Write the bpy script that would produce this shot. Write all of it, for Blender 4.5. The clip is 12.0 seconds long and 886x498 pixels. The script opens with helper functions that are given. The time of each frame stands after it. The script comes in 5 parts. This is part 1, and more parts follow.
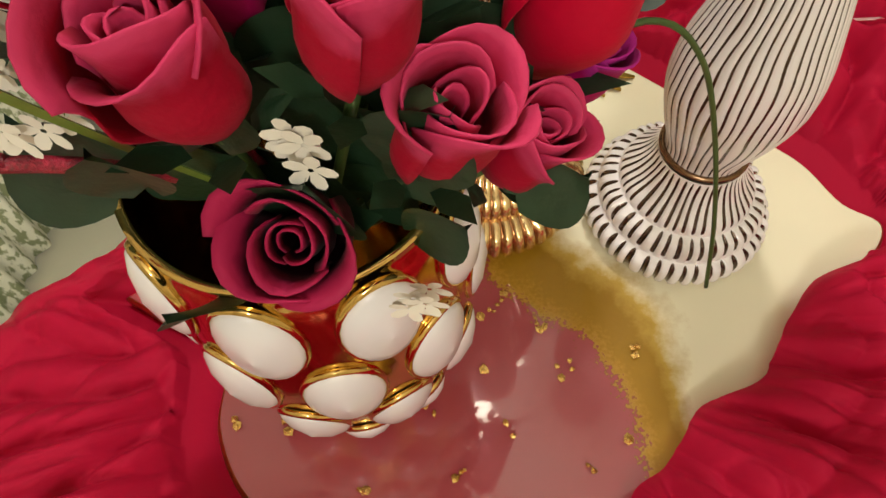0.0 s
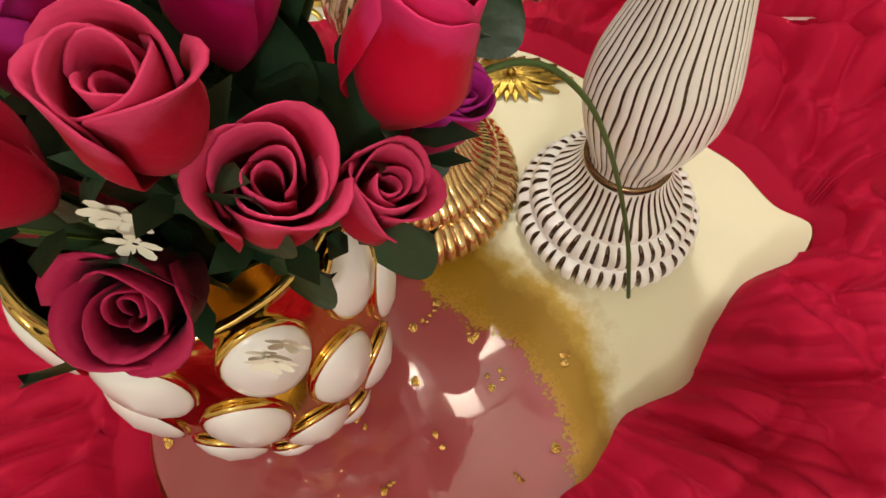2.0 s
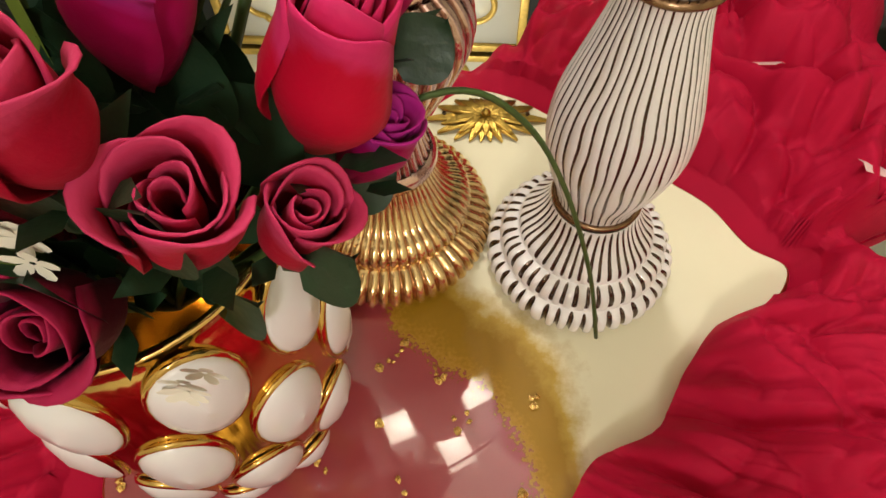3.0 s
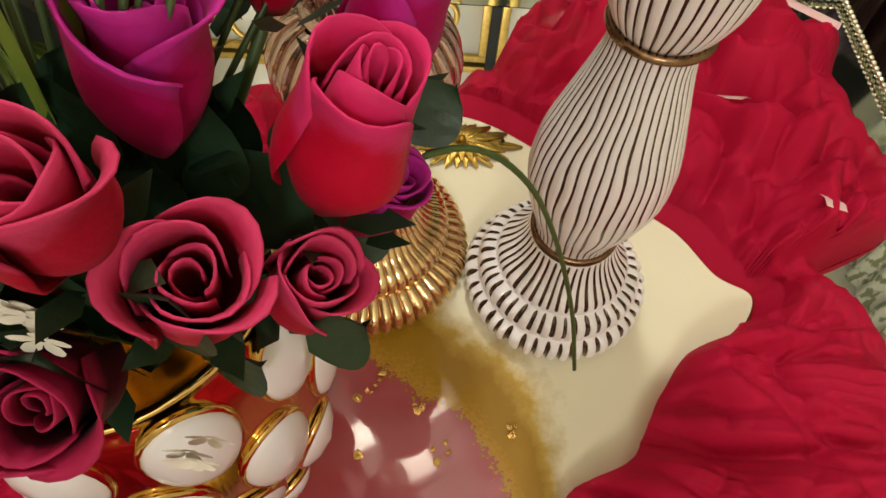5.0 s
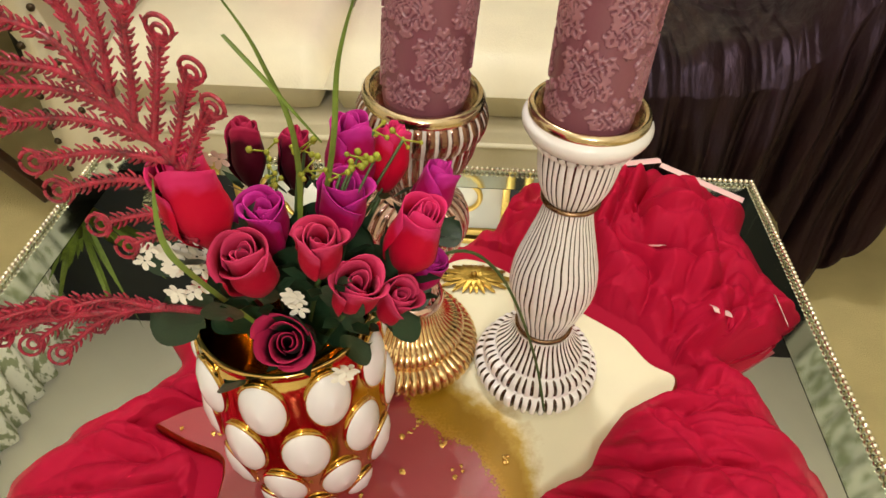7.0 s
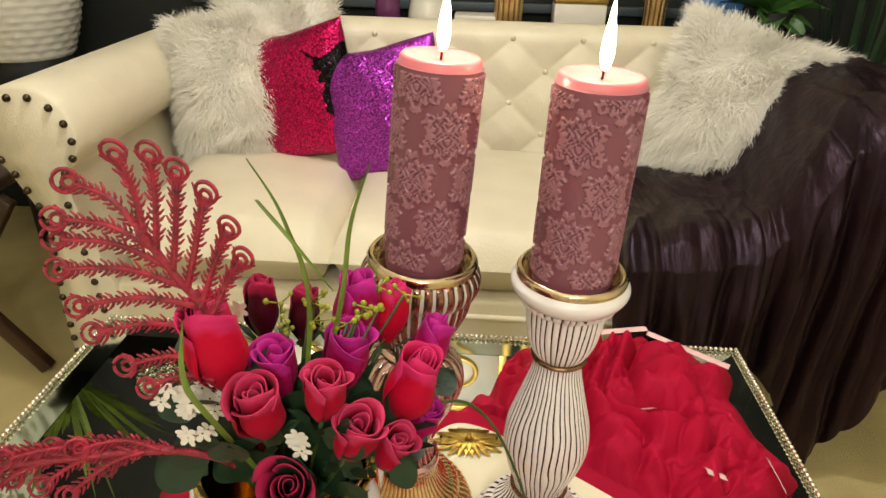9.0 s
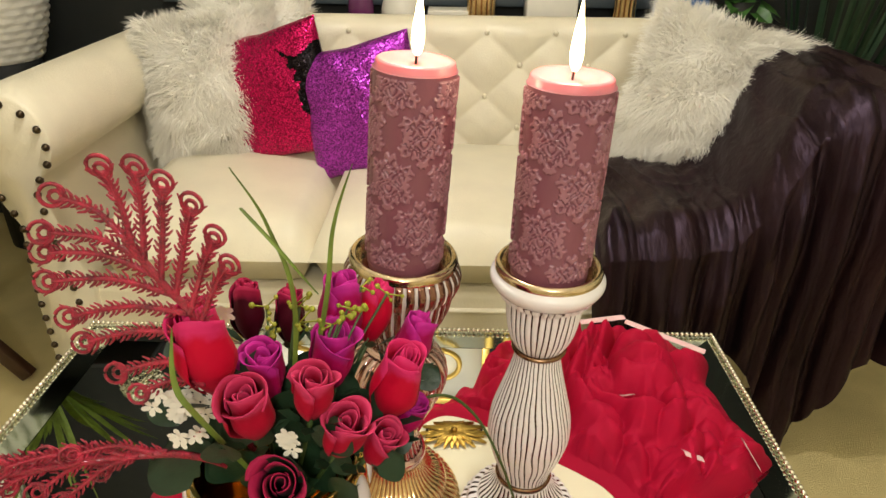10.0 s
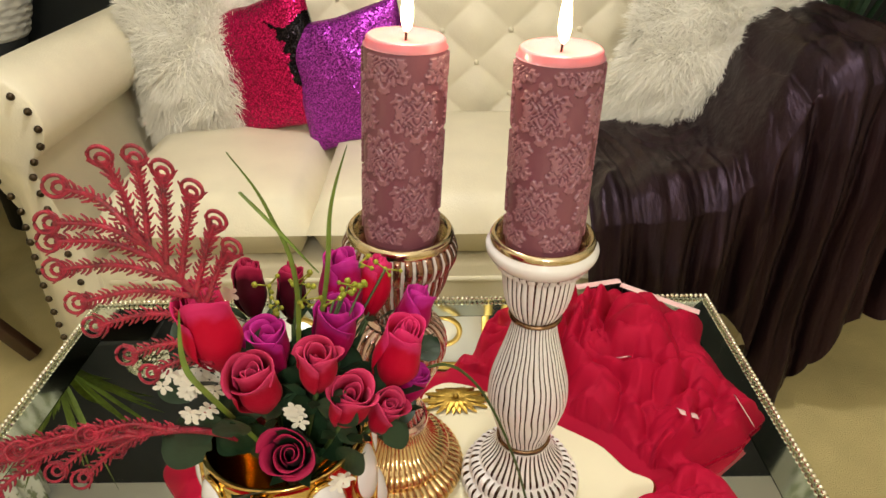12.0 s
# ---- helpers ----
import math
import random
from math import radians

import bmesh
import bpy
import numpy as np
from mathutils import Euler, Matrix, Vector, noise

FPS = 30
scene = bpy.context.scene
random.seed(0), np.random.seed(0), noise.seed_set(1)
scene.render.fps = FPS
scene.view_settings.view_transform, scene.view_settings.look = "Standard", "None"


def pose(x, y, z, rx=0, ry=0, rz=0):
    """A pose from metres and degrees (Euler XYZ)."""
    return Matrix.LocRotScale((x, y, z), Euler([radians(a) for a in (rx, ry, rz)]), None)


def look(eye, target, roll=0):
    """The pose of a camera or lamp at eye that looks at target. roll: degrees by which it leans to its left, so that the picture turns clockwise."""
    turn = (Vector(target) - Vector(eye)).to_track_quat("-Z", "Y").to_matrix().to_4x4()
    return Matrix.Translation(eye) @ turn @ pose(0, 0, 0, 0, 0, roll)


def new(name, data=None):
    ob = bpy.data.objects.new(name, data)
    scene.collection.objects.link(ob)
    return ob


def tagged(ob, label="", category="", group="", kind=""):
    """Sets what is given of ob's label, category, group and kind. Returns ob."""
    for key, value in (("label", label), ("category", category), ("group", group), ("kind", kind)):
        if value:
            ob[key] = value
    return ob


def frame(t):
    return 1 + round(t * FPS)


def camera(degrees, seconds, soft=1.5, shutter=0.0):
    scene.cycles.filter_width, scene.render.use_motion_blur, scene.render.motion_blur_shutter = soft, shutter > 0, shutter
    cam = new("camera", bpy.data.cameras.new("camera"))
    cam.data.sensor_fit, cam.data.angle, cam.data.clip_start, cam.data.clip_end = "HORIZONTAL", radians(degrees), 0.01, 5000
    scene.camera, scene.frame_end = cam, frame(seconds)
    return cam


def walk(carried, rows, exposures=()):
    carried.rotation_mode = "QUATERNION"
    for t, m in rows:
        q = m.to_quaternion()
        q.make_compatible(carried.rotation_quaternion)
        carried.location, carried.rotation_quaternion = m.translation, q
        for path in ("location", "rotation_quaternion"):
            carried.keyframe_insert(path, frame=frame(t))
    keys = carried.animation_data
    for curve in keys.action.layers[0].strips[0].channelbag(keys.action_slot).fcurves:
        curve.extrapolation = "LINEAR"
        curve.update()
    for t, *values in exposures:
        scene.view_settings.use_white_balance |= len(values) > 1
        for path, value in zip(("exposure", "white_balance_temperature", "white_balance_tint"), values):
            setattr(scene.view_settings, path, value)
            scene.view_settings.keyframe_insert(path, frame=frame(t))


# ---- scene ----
cam = camera(68.0, 12.0)
PATH = [
    (0, (0.042, -0.179, 0.814), (-0.065, 0.792, -0.932), -2.1),
    (0.5, (0.021, -0.212, 0.818), (-0.09, 0.666, -0.976), 0.3),
    (1, (0.038, -0.239, 0.817), (-0.063, 0.423, -1.068), 0.4),
    (1.5, (0.05, -0.212, 0.815), (-0.066, 0.545, -1.032), -1.5),
    (2, (0.075, -0.161, 0.823), (0.0, 0.756, -0.953), -1.9),
    (2.5, (0.088, -0.161, 0.82), (0.017, 0.867, -0.894), -0.5),
    (3, (0.093, -0.162, 0.816), (0.012, 0.88, -0.889), -1.2),
    (3.2, (0.094, -0.161, 0.81), (0.028, 0.862, -0.907), -0.8),
    (4.8, (0.088, -0.148, 0.808), (0.134, 0.855, -0.922), 4.3),
    (5, (0.08, -0.151, 0.825), (0.128, 0.907, -0.872), 5.2),
    (5.5, (0.077, -0.184, 0.86), (0.107, 0.955, -0.784), 5.8),
    (6, (0.077, -0.23, 0.902), (0.059, 1.009, -0.668), 4.4),
    (6.5, (0.079, -0.286, 0.94), (0.024, 1.035, -0.56), 1.9),
    (7, (0.089, -0.32, 0.956), (0.024, 1.14, -0.409), 1.3),
    (7.5, (0.096, -0.331, 0.953), (0.05, 1.262, -0.255), 2.6),
    (7.7, (0.097, -0.337, 0.956), (0.049, 1.303, -0.188), 2.6),
    (9.3, (0.09, -0.361, 0.967), (0.011, 1.414, 0.05), 1.4),
    (9.5, (0.09, -0.363, 0.97), (0.032, 1.41, 0.047), 1.0),
    (10, (0.091, -0.367, 0.973), (0.072, 1.397, 0.032), 0.8),
    (10.5, (0.09, -0.368, 0.974), (0.075, 1.355, -0.042), -0.5),
    (11, (0.091, -0.369, 0.977), (0.072, 1.342, -0.059), -0.8),
    (11.5, (0.091, -0.37, 0.979), (0.073, 1.347, -0.047), -1.0),
    (12, (0.092, -0.373, 0.982), (0.081, 1.341, -0.048), -0.9),
]
walk(cam, [(t, look(eye, target, roll)) for t, eye, target, roll in PATH],
     exposures=[(0.0, -0.22), (3.2, -0.2), (5.0, -0.38), (6.3, -0.12), (7.5, 0.02), (9.3, -0.08), (12.0, -0.08)])

# ---- world and light ----
world = bpy.data.worlds.new("world")
scene.world = world
world.use_nodes = True
world.node_tree.nodes["Background"].inputs[0].default_value = (0.9, 0.8, 0.6, 1)
world.node_tree.nodes["Background"].inputs[1].default_value = 0.02


def lamp_point(x, y, z, watts, radius, colour):
    d = bpy.data.lights.new("lamp", "POINT")
    d.energy, d.shadow_soft_size, d.color = watts, radius, colour
    o = new("lamp", d)
    o.matrix_world = pose(x, y, z)
    return o


WARM = (1.0, 0.955, 0.91)
lamp_point(0.02, 0.46, 1.80, 30, 0.05, WARM)
lamp_point(0.2, -1.5, 1.8, 46, 0.12, WARM)
for fx, fy, fz in ((0.168, 0.05, 0.908), (0.070, 0.07, 0.913)):
    lamp_point(fx, fy, fz, 0.38, 0.006, (1.0, 0.72, 0.45))


# ---- materials ----
def mat(name, colour, rough=0.5, metal=0.0, scale=40.0, vary=0.15, bump=0.0, bump_scale=None, coat=0.0, sheen=0.0,
        trans=0.0, sss=0.0, emit=0.0, second=None, coords="Object", detail=4.0, stretch=None):
    m = bpy.data.materials.new(name)
    m.use_nodes = True
    nt = m.node_tree
    b = nt.nodes["Principled BSDF"]
    tc = nt.nodes.new("ShaderNodeTexCoord")
    src = tc.outputs[coords]
    if stretch:
        mp = nt.nodes.new("ShaderNodeMapping")
        mp.inputs["Scale"].default_value = stretch
        nt.links.new(src, mp.inputs[0])
        src = mp.outputs[0]
    n1 = nt.nodes.new("ShaderNodeTexNoise")
    n1.inputs["Scale"].default_value = scale
    n1.inputs["Detail"].default_value = detail
    nt.links.new(src, n1.inputs["Vector"])
    n2 = nt.nodes.new("ShaderNodeTexNoise")
    n2.inputs["Scale"].default_value = scale / 7
    nt.links.new(src, n2.inputs["Vector"])
    mix = nt.nodes.new("ShaderNodeMath")
    mix.operation = "ADD"
    nt.links.new(n1.outputs[0], mix.inputs[0])
    nt.links.new(n2.outputs[0], mix.inputs[1])
    ramp = nt.nodes.new("ShaderNodeValToRGB")
    ramp.color_ramp.elements[0].position = 0.33
    ramp.color_ramp.elements[1].position = 0.67
    half = nt.nodes.new("ShaderNodeMath")
    half.operation = "MULTIPLY"
    half.inputs[1].default_value = 0.5
    nt.links.new(mix.outputs[0], half.inputs[0])
    nt.links.new(half.outputs[0], ramp.inputs[0])
    c2 = second or [min(1, c * (1 + vary)) for c in colour]
    c1 = colour if second else [c * (1 - vary) for c in colour]
    ramp.color_ramp.elements[0].color = (*c1, 1)
    ramp.color_ramp.elements[1].color = (*c2, 1)
    nt.links.new(ramp.outputs[0], b.inputs["Base Color"])
    b.inputs["Metallic"].default_value = metal
    rr = nt.nodes.new("ShaderNodeMapRange")
    rr.inputs["To Min"].default_value = max(0.0, rough * 0.8)
    rr.inputs["To Max"].default_value = min(1.0, rough * 1.2)
    nt.links.new(n1.outputs[0], rr.inputs[0])
    nt.links.new(rr.outputs[0], b.inputs["Roughness"])
    b.inputs["Coat Weight"].default_value = coat
    b.inputs["Coat Roughness"].default_value = 0.04
    b.inputs["Sheen Weight"].default_value = sheen
    b.inputs["Transmission Weight"].default_value = trans
    if sss:
        b.inputs["Subsurface Weight"].default_value = sss
        b.inputs["Subsurface Radius"].default_value = (0.02, 0.008, 0.006)
        b.inputs["Subsurface Scale"].default_value = 0.6
    if emit:
        b.inputs["Emission Color"].default_value = (*colour, 1)
        b.inputs["Emission Strength"].default_value = emit
    if bump:
        n3 = nt.nodes.new("ShaderNodeTexNoise")
        n3.inputs["Scale"].default_value = bump_scale or scale * 2
        n3.inputs["Detail"].default_value = 5
        nt.links.new(src, n3.inputs["Vector"])
        bp = nt.nodes.new("ShaderNodeBump")
        bp.inputs["Strength"].default_value = bump
        bp.inputs["Distance"].default_value = 0.004
        nt.links.new(n3.outputs[0], bp.inputs["Height"])
        nt.links.new(bp.outputs[0], b.inputs["Normal"])
    return m


def set_in(m, **kw):
    b = m.node_tree.nodes["Principled BSDF"]
    for k, v in kw.items():
        b.inputs[k.replace("_", " ")].default_value = v
    return m


CARPET = mat("carpet", (0.56, 0.46, 0.21), 0.95, scale=9, vary=0.18, bump=0.9, bump_scale=420)
WALL_DARK = mat("dark_wall", (0.005, 0.007, 0.006), 0.7, scale=8, vary=0.25, bump=0.1)
WALL_PLAIN = mat("plain_wall", (0.76, 0.71, 0.56), 0.8, scale=6, vary=0.06, bump=0.1)
CEIL = mat("ceiling_paint", (0.94, 0.93, 0.84), 0.9, scale=5, vary=0.03, bump=0.15, bump_scale=150)
MIRROR = mat("mirror_glass", (0.95, 0.97, 0.93), 0.012, 1.0, scale=3, vary=0.02)
BEVEL = mat("bevel_mirror", (0.62, 0.68, 0.6), 0.05, 1.0, scale=5, vary=0.05)
SILVER = mat("silver_bead", (0.78, 0.74, 0.62), 0.18, 1.0, scale=200, vary=0.2)
GOLD = mat("gold_metal", (0.72, 0.58, 0.38), 0.16, 1.0, scale=120, vary=0.3, bump=0.08)
BRONZE = mat("worn_bronze", (0.3, 0.18, 0.1), 0.25, 1.0, scale=150, vary=0.5, bump=0.1)
GOLD_OLD = mat("antique_gold", (0.46, 0.3, 0.065), 0.36, 1.0, scale=160, vary=0.35, bump=0.15)
GOLD_FRAME = mat("gold_frame", (0.62, 0.43, 0.12), 0.35, 0.85, scale=60, vary=0.25, bump=0.1)
LEATHER = mat("cream_leather", (0.76, 0.70, 0.53), 0.38, scale=14, vary=0.07, bump=0.22, bump_scale=260)
STUD = mat("bronze_stud", (0.07, 0.05, 0.03), 0.3, 0.9, scale=80, vary=0.3)
FUR = mat("white_fur", (0.93, 0.91, 0.83), 0.8, scale=30, vary=0.07, sheen=0.3)
def soften(m, colour, share):
    """Lets light through thin fibres."""
    nt = m.node_tree
    tl = nt.nodes.new("ShaderNodeBsdfTranslucent")
    tl.inputs[0].default_value = (*colour, 1)
    mx = nt.nodes.new("ShaderNodeMixShader")
    mx.inputs[0].default_value = share
    nt.links.new(nt.nodes["Principled BSDF"].outputs[0], mx.inputs[1])
    nt.links.new(tl.outputs[0], mx.inputs[2])
    nt.links.new(mx.outputs[0], nt.nodes["Material Output"].inputs[0])


soften(FUR, (0.97, 0.94, 0.86), 0.3)
VELVET = mat("brown_velvet", (0.0022, 0.0008, 0.001), 0.42, scale=11, second=(0.017, 0.0068, 0.0062), bump=0.9, bump_scale=40, stretch=(2.4, 0.9, 0.6))
set_in(VELVET, Specular_IOR_Level=0.4, Specular_Tint=(0.8, 0.58, 0.85, 1))
WOOD = mat("dark_wood", (0.035, 0.014, 0.007), 0.35, scale=30, vary=0.4, coat=0.3, stretch=(1, 1, 0.15))
WAX = mat("mauve_wax", (0.27, 0.09, 0.12), 0.42, scale=60, vary=0.12, sss=0.35, bump=0.05)
WAX_TOP = mat("pink_wax", (0.62, 0.22, 0.26), 0.3, scale=40, vary=0.06, sss=0.6)
WICK = mat("burnt_wick", (0.02, 0.015, 0.01), 0.9)
FLAME = mat("flame", (1.0, 0.72, 0.34), 0.5, emit=22, vary=0.02)
BLACK = mat("black_plastic", (0.01, 0.01, 0.01), 0.4)
PLAST_W = mat("white_glaze", (0.82, 0.8, 0.82), 0.25, scale=50, vary=0.03, coat=0.5)
LEAF = mat("leaf_green", (0.15, 0.22, 0.03), 0.5, scale=60, vary=0.4, bump=0.1)
LEAF_D = mat("dark_leaf", (0.012, 0.035, 0.014), 0.45, scale=60, vary=0.4, bump=0.2)
STEM = mat("stem_green", (0.05, 0.09, 0.02), 0.5, scale=60, vary=0.3)
BUD = mat("yellow_bud", (0.3, 0.32, 0.025), 0.5, scale=80, vary=0.3)
WHITE_FL = mat("white_flower", (0.8, 0.76, 0.66), 0.5, scale=80, vary=0.08)
GLITTER = mat("pink_glitter", (0.34, 0.01, 0.035), 0.35, scale=900, vary=0.7, bump=0.5, bump_scale=1500, coat=0.4)
FLAKE = mat("gold_leaf", (0.82, 0.52, 0.16), 0.25, 1.0, scale=300, vary=0.3, bump=0.5)
RIBBON = mat("satin_ribbon", (0.82, 0.52, 0.52), 0.25, scale=100, vary=0.1, sheen=0.3)
BLUE = mat("blue_box", (0.04, 0.16, 0.42), 0.4, scale=20)
CREAM = mat("cream_ceramic", (0.75, 0.72, 0.62), 0.35, scale=20, vary=0.05)
PURPLE = mat("purple_glass", (0.12, 0.02, 0.09), 0.15, scale=20, coat=0.4)
CRYSTAL = mat("crystal", (0.75, 0.74, 0.6), 0.12, 0.85, scale=120, vary=0.35)
LAMPGLASS = mat("lamp_glass", (1.0, 0.9, 0.72), 0.4, emit=9, vary=0.02)


def petal_mat(name, base, edge):
    """Dyed silk: deep at the foot of the petal, paler at its lip."""
    m = mat(name, base, 0.55, scale=45, vary=0.15, bump=0.1, bump_scale=350)
    nt = m.node_tree
    b = nt.nodes["Principled BSDF"]
    at = nt.nodes.new("ShaderNodeAttribute")
    at.attribute_name = "lip"
    nz = nt.nodes.new("ShaderNodeTexNoise")
    nz.inputs["Scale"].default_value = 90
    tc = nt.nodes.new("ShaderNodeTexCoord")
    nt.links.new(tc.outputs["Object"], nz.inputs["Vector"])
    ad = nt.nodes.new("ShaderNodeMath")
    ad.operation = "MULTIPLY_ADD"
    ad.inputs[1].default_value = 0.25
    nt.links.new(nz.outputs[0], ad.inputs[0])
    nt.links.new(at.outputs["Fac"], ad.inputs[2])
    r = nt.nodes.new("ShaderNodeValToRGB")
    r.color_ramp.elements[0].position, r.color_ramp.elements[0].color = 0.88, (*base, 1)
    r.color_ramp.elements[1].position, r.color_ramp.elements[1].color = 1.22, (*edge, 1)
    nt.links.new(ad.outputs[0], r.inputs[0])
    nt.links.new(r.outputs[0], b.inputs["Base Color"])
    b.inputs["Specular IOR Level"].default_value = 0.12
    b.inputs["Sheen Weight"].default_value = 0.02
    return m


ROSE_PINK = petal_mat("rose_dusty", (0.36, 0.0015, 0.022), (0.52, 0.035, 0.11))
ROSE_RED = petal_mat("rose_red", (0.5, 0.002, 0.028), (0.6, 0.025, 0.13))
ROSE_MAG = petal_mat("rose_magenta", (0.34, 0.0015, 0.08), (0.46, 0.02, 0.24))
ROSE_DARK = petal_mat("rose_dark", (0.06, 0.001, 0.009), (0.38, 0.015, 0.07))


def chiffon():
    m = mat("red_chiffon", (0.48, 0.006, 0.043), 0.7, scale=10, vary=0.1, bump=0.1, bump_scale=900)
    set_in(m, Specular_IOR_Level=0.15)
    nt = m.node_tree
    b = nt.nodes["Principled BSDF"]
    out = nt.nodes["Material Output"]
    tl = nt.nodes.new("ShaderNodeBsdfTranslucent")
    tl.inputs[0].default_value = (0.85, 0.015, 0.09, 1)
    tp = nt.nodes.new("ShaderNodeBsdfTransparent")
    tp.inputs[0].default_value = (1.0, 0.55, 0.6, 1)
    m1 = nt.nodes.new("ShaderNodeMixShader")
    m1.inputs[0].default_value = 0.2
    nt.links.new(b.outputs[0], m1.inputs[1])
    nt.links.new(tl.outputs[0], m1.inputs[2])
    m2 = nt.nodes.new("ShaderNodeMixShader")
    thin = nt.nodes.new("ShaderNodeAttribute")
    thin.attribute_name = "sheer"
    nt.links.new(thin.outputs["Fac"], m2.inputs[0])
    nt.links.new(m1.outputs[0], m2.inputs[1])
    nt.links.new(tp.outputs[0], m2.inputs[2])
    nt.links.new(m2.outputs[0], out.inputs[0])
    return m


CHIFFON = chiffon()


def sequin(name, colour):
    """Small overlapping metal discs, each with its own tilt."""
    m = bpy.data.materials.new(name)
    m.use_nodes = True
    nt = m.node_tree
    b = nt.nodes["Principled BSDF"]
    tc = nt.nodes.new("ShaderNodeTexCoord")
    v = nt.nodes.new("ShaderNodeTexVoronoi")
    v.inputs["Scale"].default_value = 430
    nt.links.new(tc.outputs["Object"], v.inputs["Vector"])
    hs = nt.nodes.new("ShaderNodeHueSaturation")
    hs.inputs["Color"].default_value = (*colour, 1)
    sep = nt.nodes.new("ShaderNodeSeparateColor")
    nt.links.new(v.outputs["Color"], sep.inputs[0])
    mr = nt.nodes.new("ShaderNodeMapRange")
    mr.inputs["To Min"].default_value = 0.25
    mr.inputs["To Max"].default_value = 1.3
    nt.links.new(sep.outputs[0], mr.inputs[0])
    nt.links.new(mr.outputs[0], hs.inputs["Value"])
    nt.links.new(hs.outputs[0], b.inputs["Base Color"])
    b.inputs["Metallic"].default_value = 0.85
    b.inputs["Roughness"].default_value = 0.28
    geo = nt.nodes.new("ShaderNodeNewGeometry")
    sub = nt.nodes.new("ShaderNodeVectorMath")
    sub.operation = "SUBTRACT"
    sub.inputs[1].default_value = (0.5, 0.5, 0.5)
    nt.links.new(v.outputs["Color"], sub.inputs[0])
    sc = nt.nodes.new("ShaderNodeVectorMath")
    sc.operation = "SCALE"
    sc.inputs["Scale"].default_value = 0.55
    nt.links.new(sub.outputs[0], sc.inputs[0])
    ad = nt.nodes.new("ShaderNodeVectorMath")
    nt.links.new(geo.outputs["Normal"], ad.inputs[0])
    nt.links.new(sc.outputs[0], ad.inputs[1])
    nn = nt.nodes.new("ShaderNodeVectorMath")
    nn.operation = "NORMALIZE"
    nt.links.new(ad.outputs[0], nn.inputs[0])
    nt.links.new(nn.outputs[0], b.inputs["Normal"])
    return m


SEQ_PINK = sequin("pink_sequins", (0.6, 0.01, 0.12))
SEQ_PURPLE = sequin("purple_sequins", (0.42, 0.05, 0.5))
SEQ_BLACK = sequin("black_sequins", (0.012, 0.008, 0.01))


def groove_mat(name, high, low, rough, metal, coat, at=0.5, wear=0.35, rough_low=0.4, metal_low=0.0):
    """Two glazes: one on the ribs, one in the grooves, with a worn, wavering border."""
    m = bpy.data.materials.new(name)
    m.use_nodes = True
    nt = m.node_tree
    b = nt.nodes["Principled BSDF"]
    at_n = nt.nodes.new("ShaderNodeAttribute")
    at_n.attribute_name = "groove"
    tc = nt.nodes.new("ShaderNodeTexCoord")
    nz = nt.nodes.new("ShaderNodeTexNoise")
    nz.inputs["Scale"].default_value = 260
    nz.inputs["Detail"].default_value = 5
    nt.links.new(tc.outputs["Object"], nz.inputs["Vector"])
    ma = nt.nodes.new("ShaderNodeMath")
    ma.operation = "MULTIPLY_ADD"
    ma.inputs[1].default_value = wear
    nt.links.new(nz.outputs[0], ma.inputs[0])
    nt.links.new(at_n.outputs["Fac"], ma.inputs[2])
    ramp = nt.nodes.new("ShaderNodeValToRGB")
    ramp.color_ramp.elements[0].position = at + wear * 0.5 - 0.05
    ramp.color_ramp.elements[1].position = at + wear * 0.5 + 0.05
    ramp.color_ramp.elements[0].color = (*high, 1)
    ramp.color_ramp.elements[1].color = (*low, 1)
    nt.links.new(ma.outputs[0], ramp.inputs[0])
    n2 = nt.nodes.new("ShaderNodeTexNoise")
    n2.inputs["Scale"].default_value = 35
    nt.links.new(tc.outputs["Object"], n2.inputs["Vector"])
    mul = nt.nodes.new("ShaderNodeMixRGB")
    mul.blend_type = "MULTIPLY"
    mul.inputs[0].default_value = 0.14
    nt.links.new(ramp.outputs[0], mul.inputs[1])
    nt.links.new(n2.outputs["Color"], mul.inputs[2])
    hs = nt.nodes.new("ShaderNodeHueSaturation")
    hs.inputs["Saturation"].default_value = 0.0
    nt.links.new(n2.outputs["Color"], hs.inputs["Color"])
    nt.links.new(hs.outputs[0], mul.inputs[2])
    nt.links.new(mul.outputs[0], b.inputs["Base Color"])
    for soc, lo, hi in (("Metallic", metal, metal_low), ("Roughness", rough, rough_low)):
        mr = nt.nodes.new("ShaderNodeMapRange")
        mr.inputs["From Min"].default_value = at + wear * 0.5 - 0.05
        mr.inputs["From Max"].default_value = at + wear * 0.5 + 0.05
        mr.inputs["To Min"].default_value = lo
        mr.inputs["To Max"].default_value = hi
        nt.links.new(ma.outputs[0], mr.inputs[0])
        nt.links.new(mr.outputs[0], b.inputs[soc])
    b.inputs["Coat Weight"].default_value = coat
    b.inputs["Coat Roughness"].default_value = 0.06
    bp = nt.nodes.new("ShaderNodeBump")
    bp.inputs["Strength"].default_value = 0.15
    bp.inputs["Distance"].default_value = 0.002
    nt.links.new(nz.outputs[0], bp.inputs["Height"])
    nt.links.new(bp.outputs[0], b.inputs["Normal"])
    return m


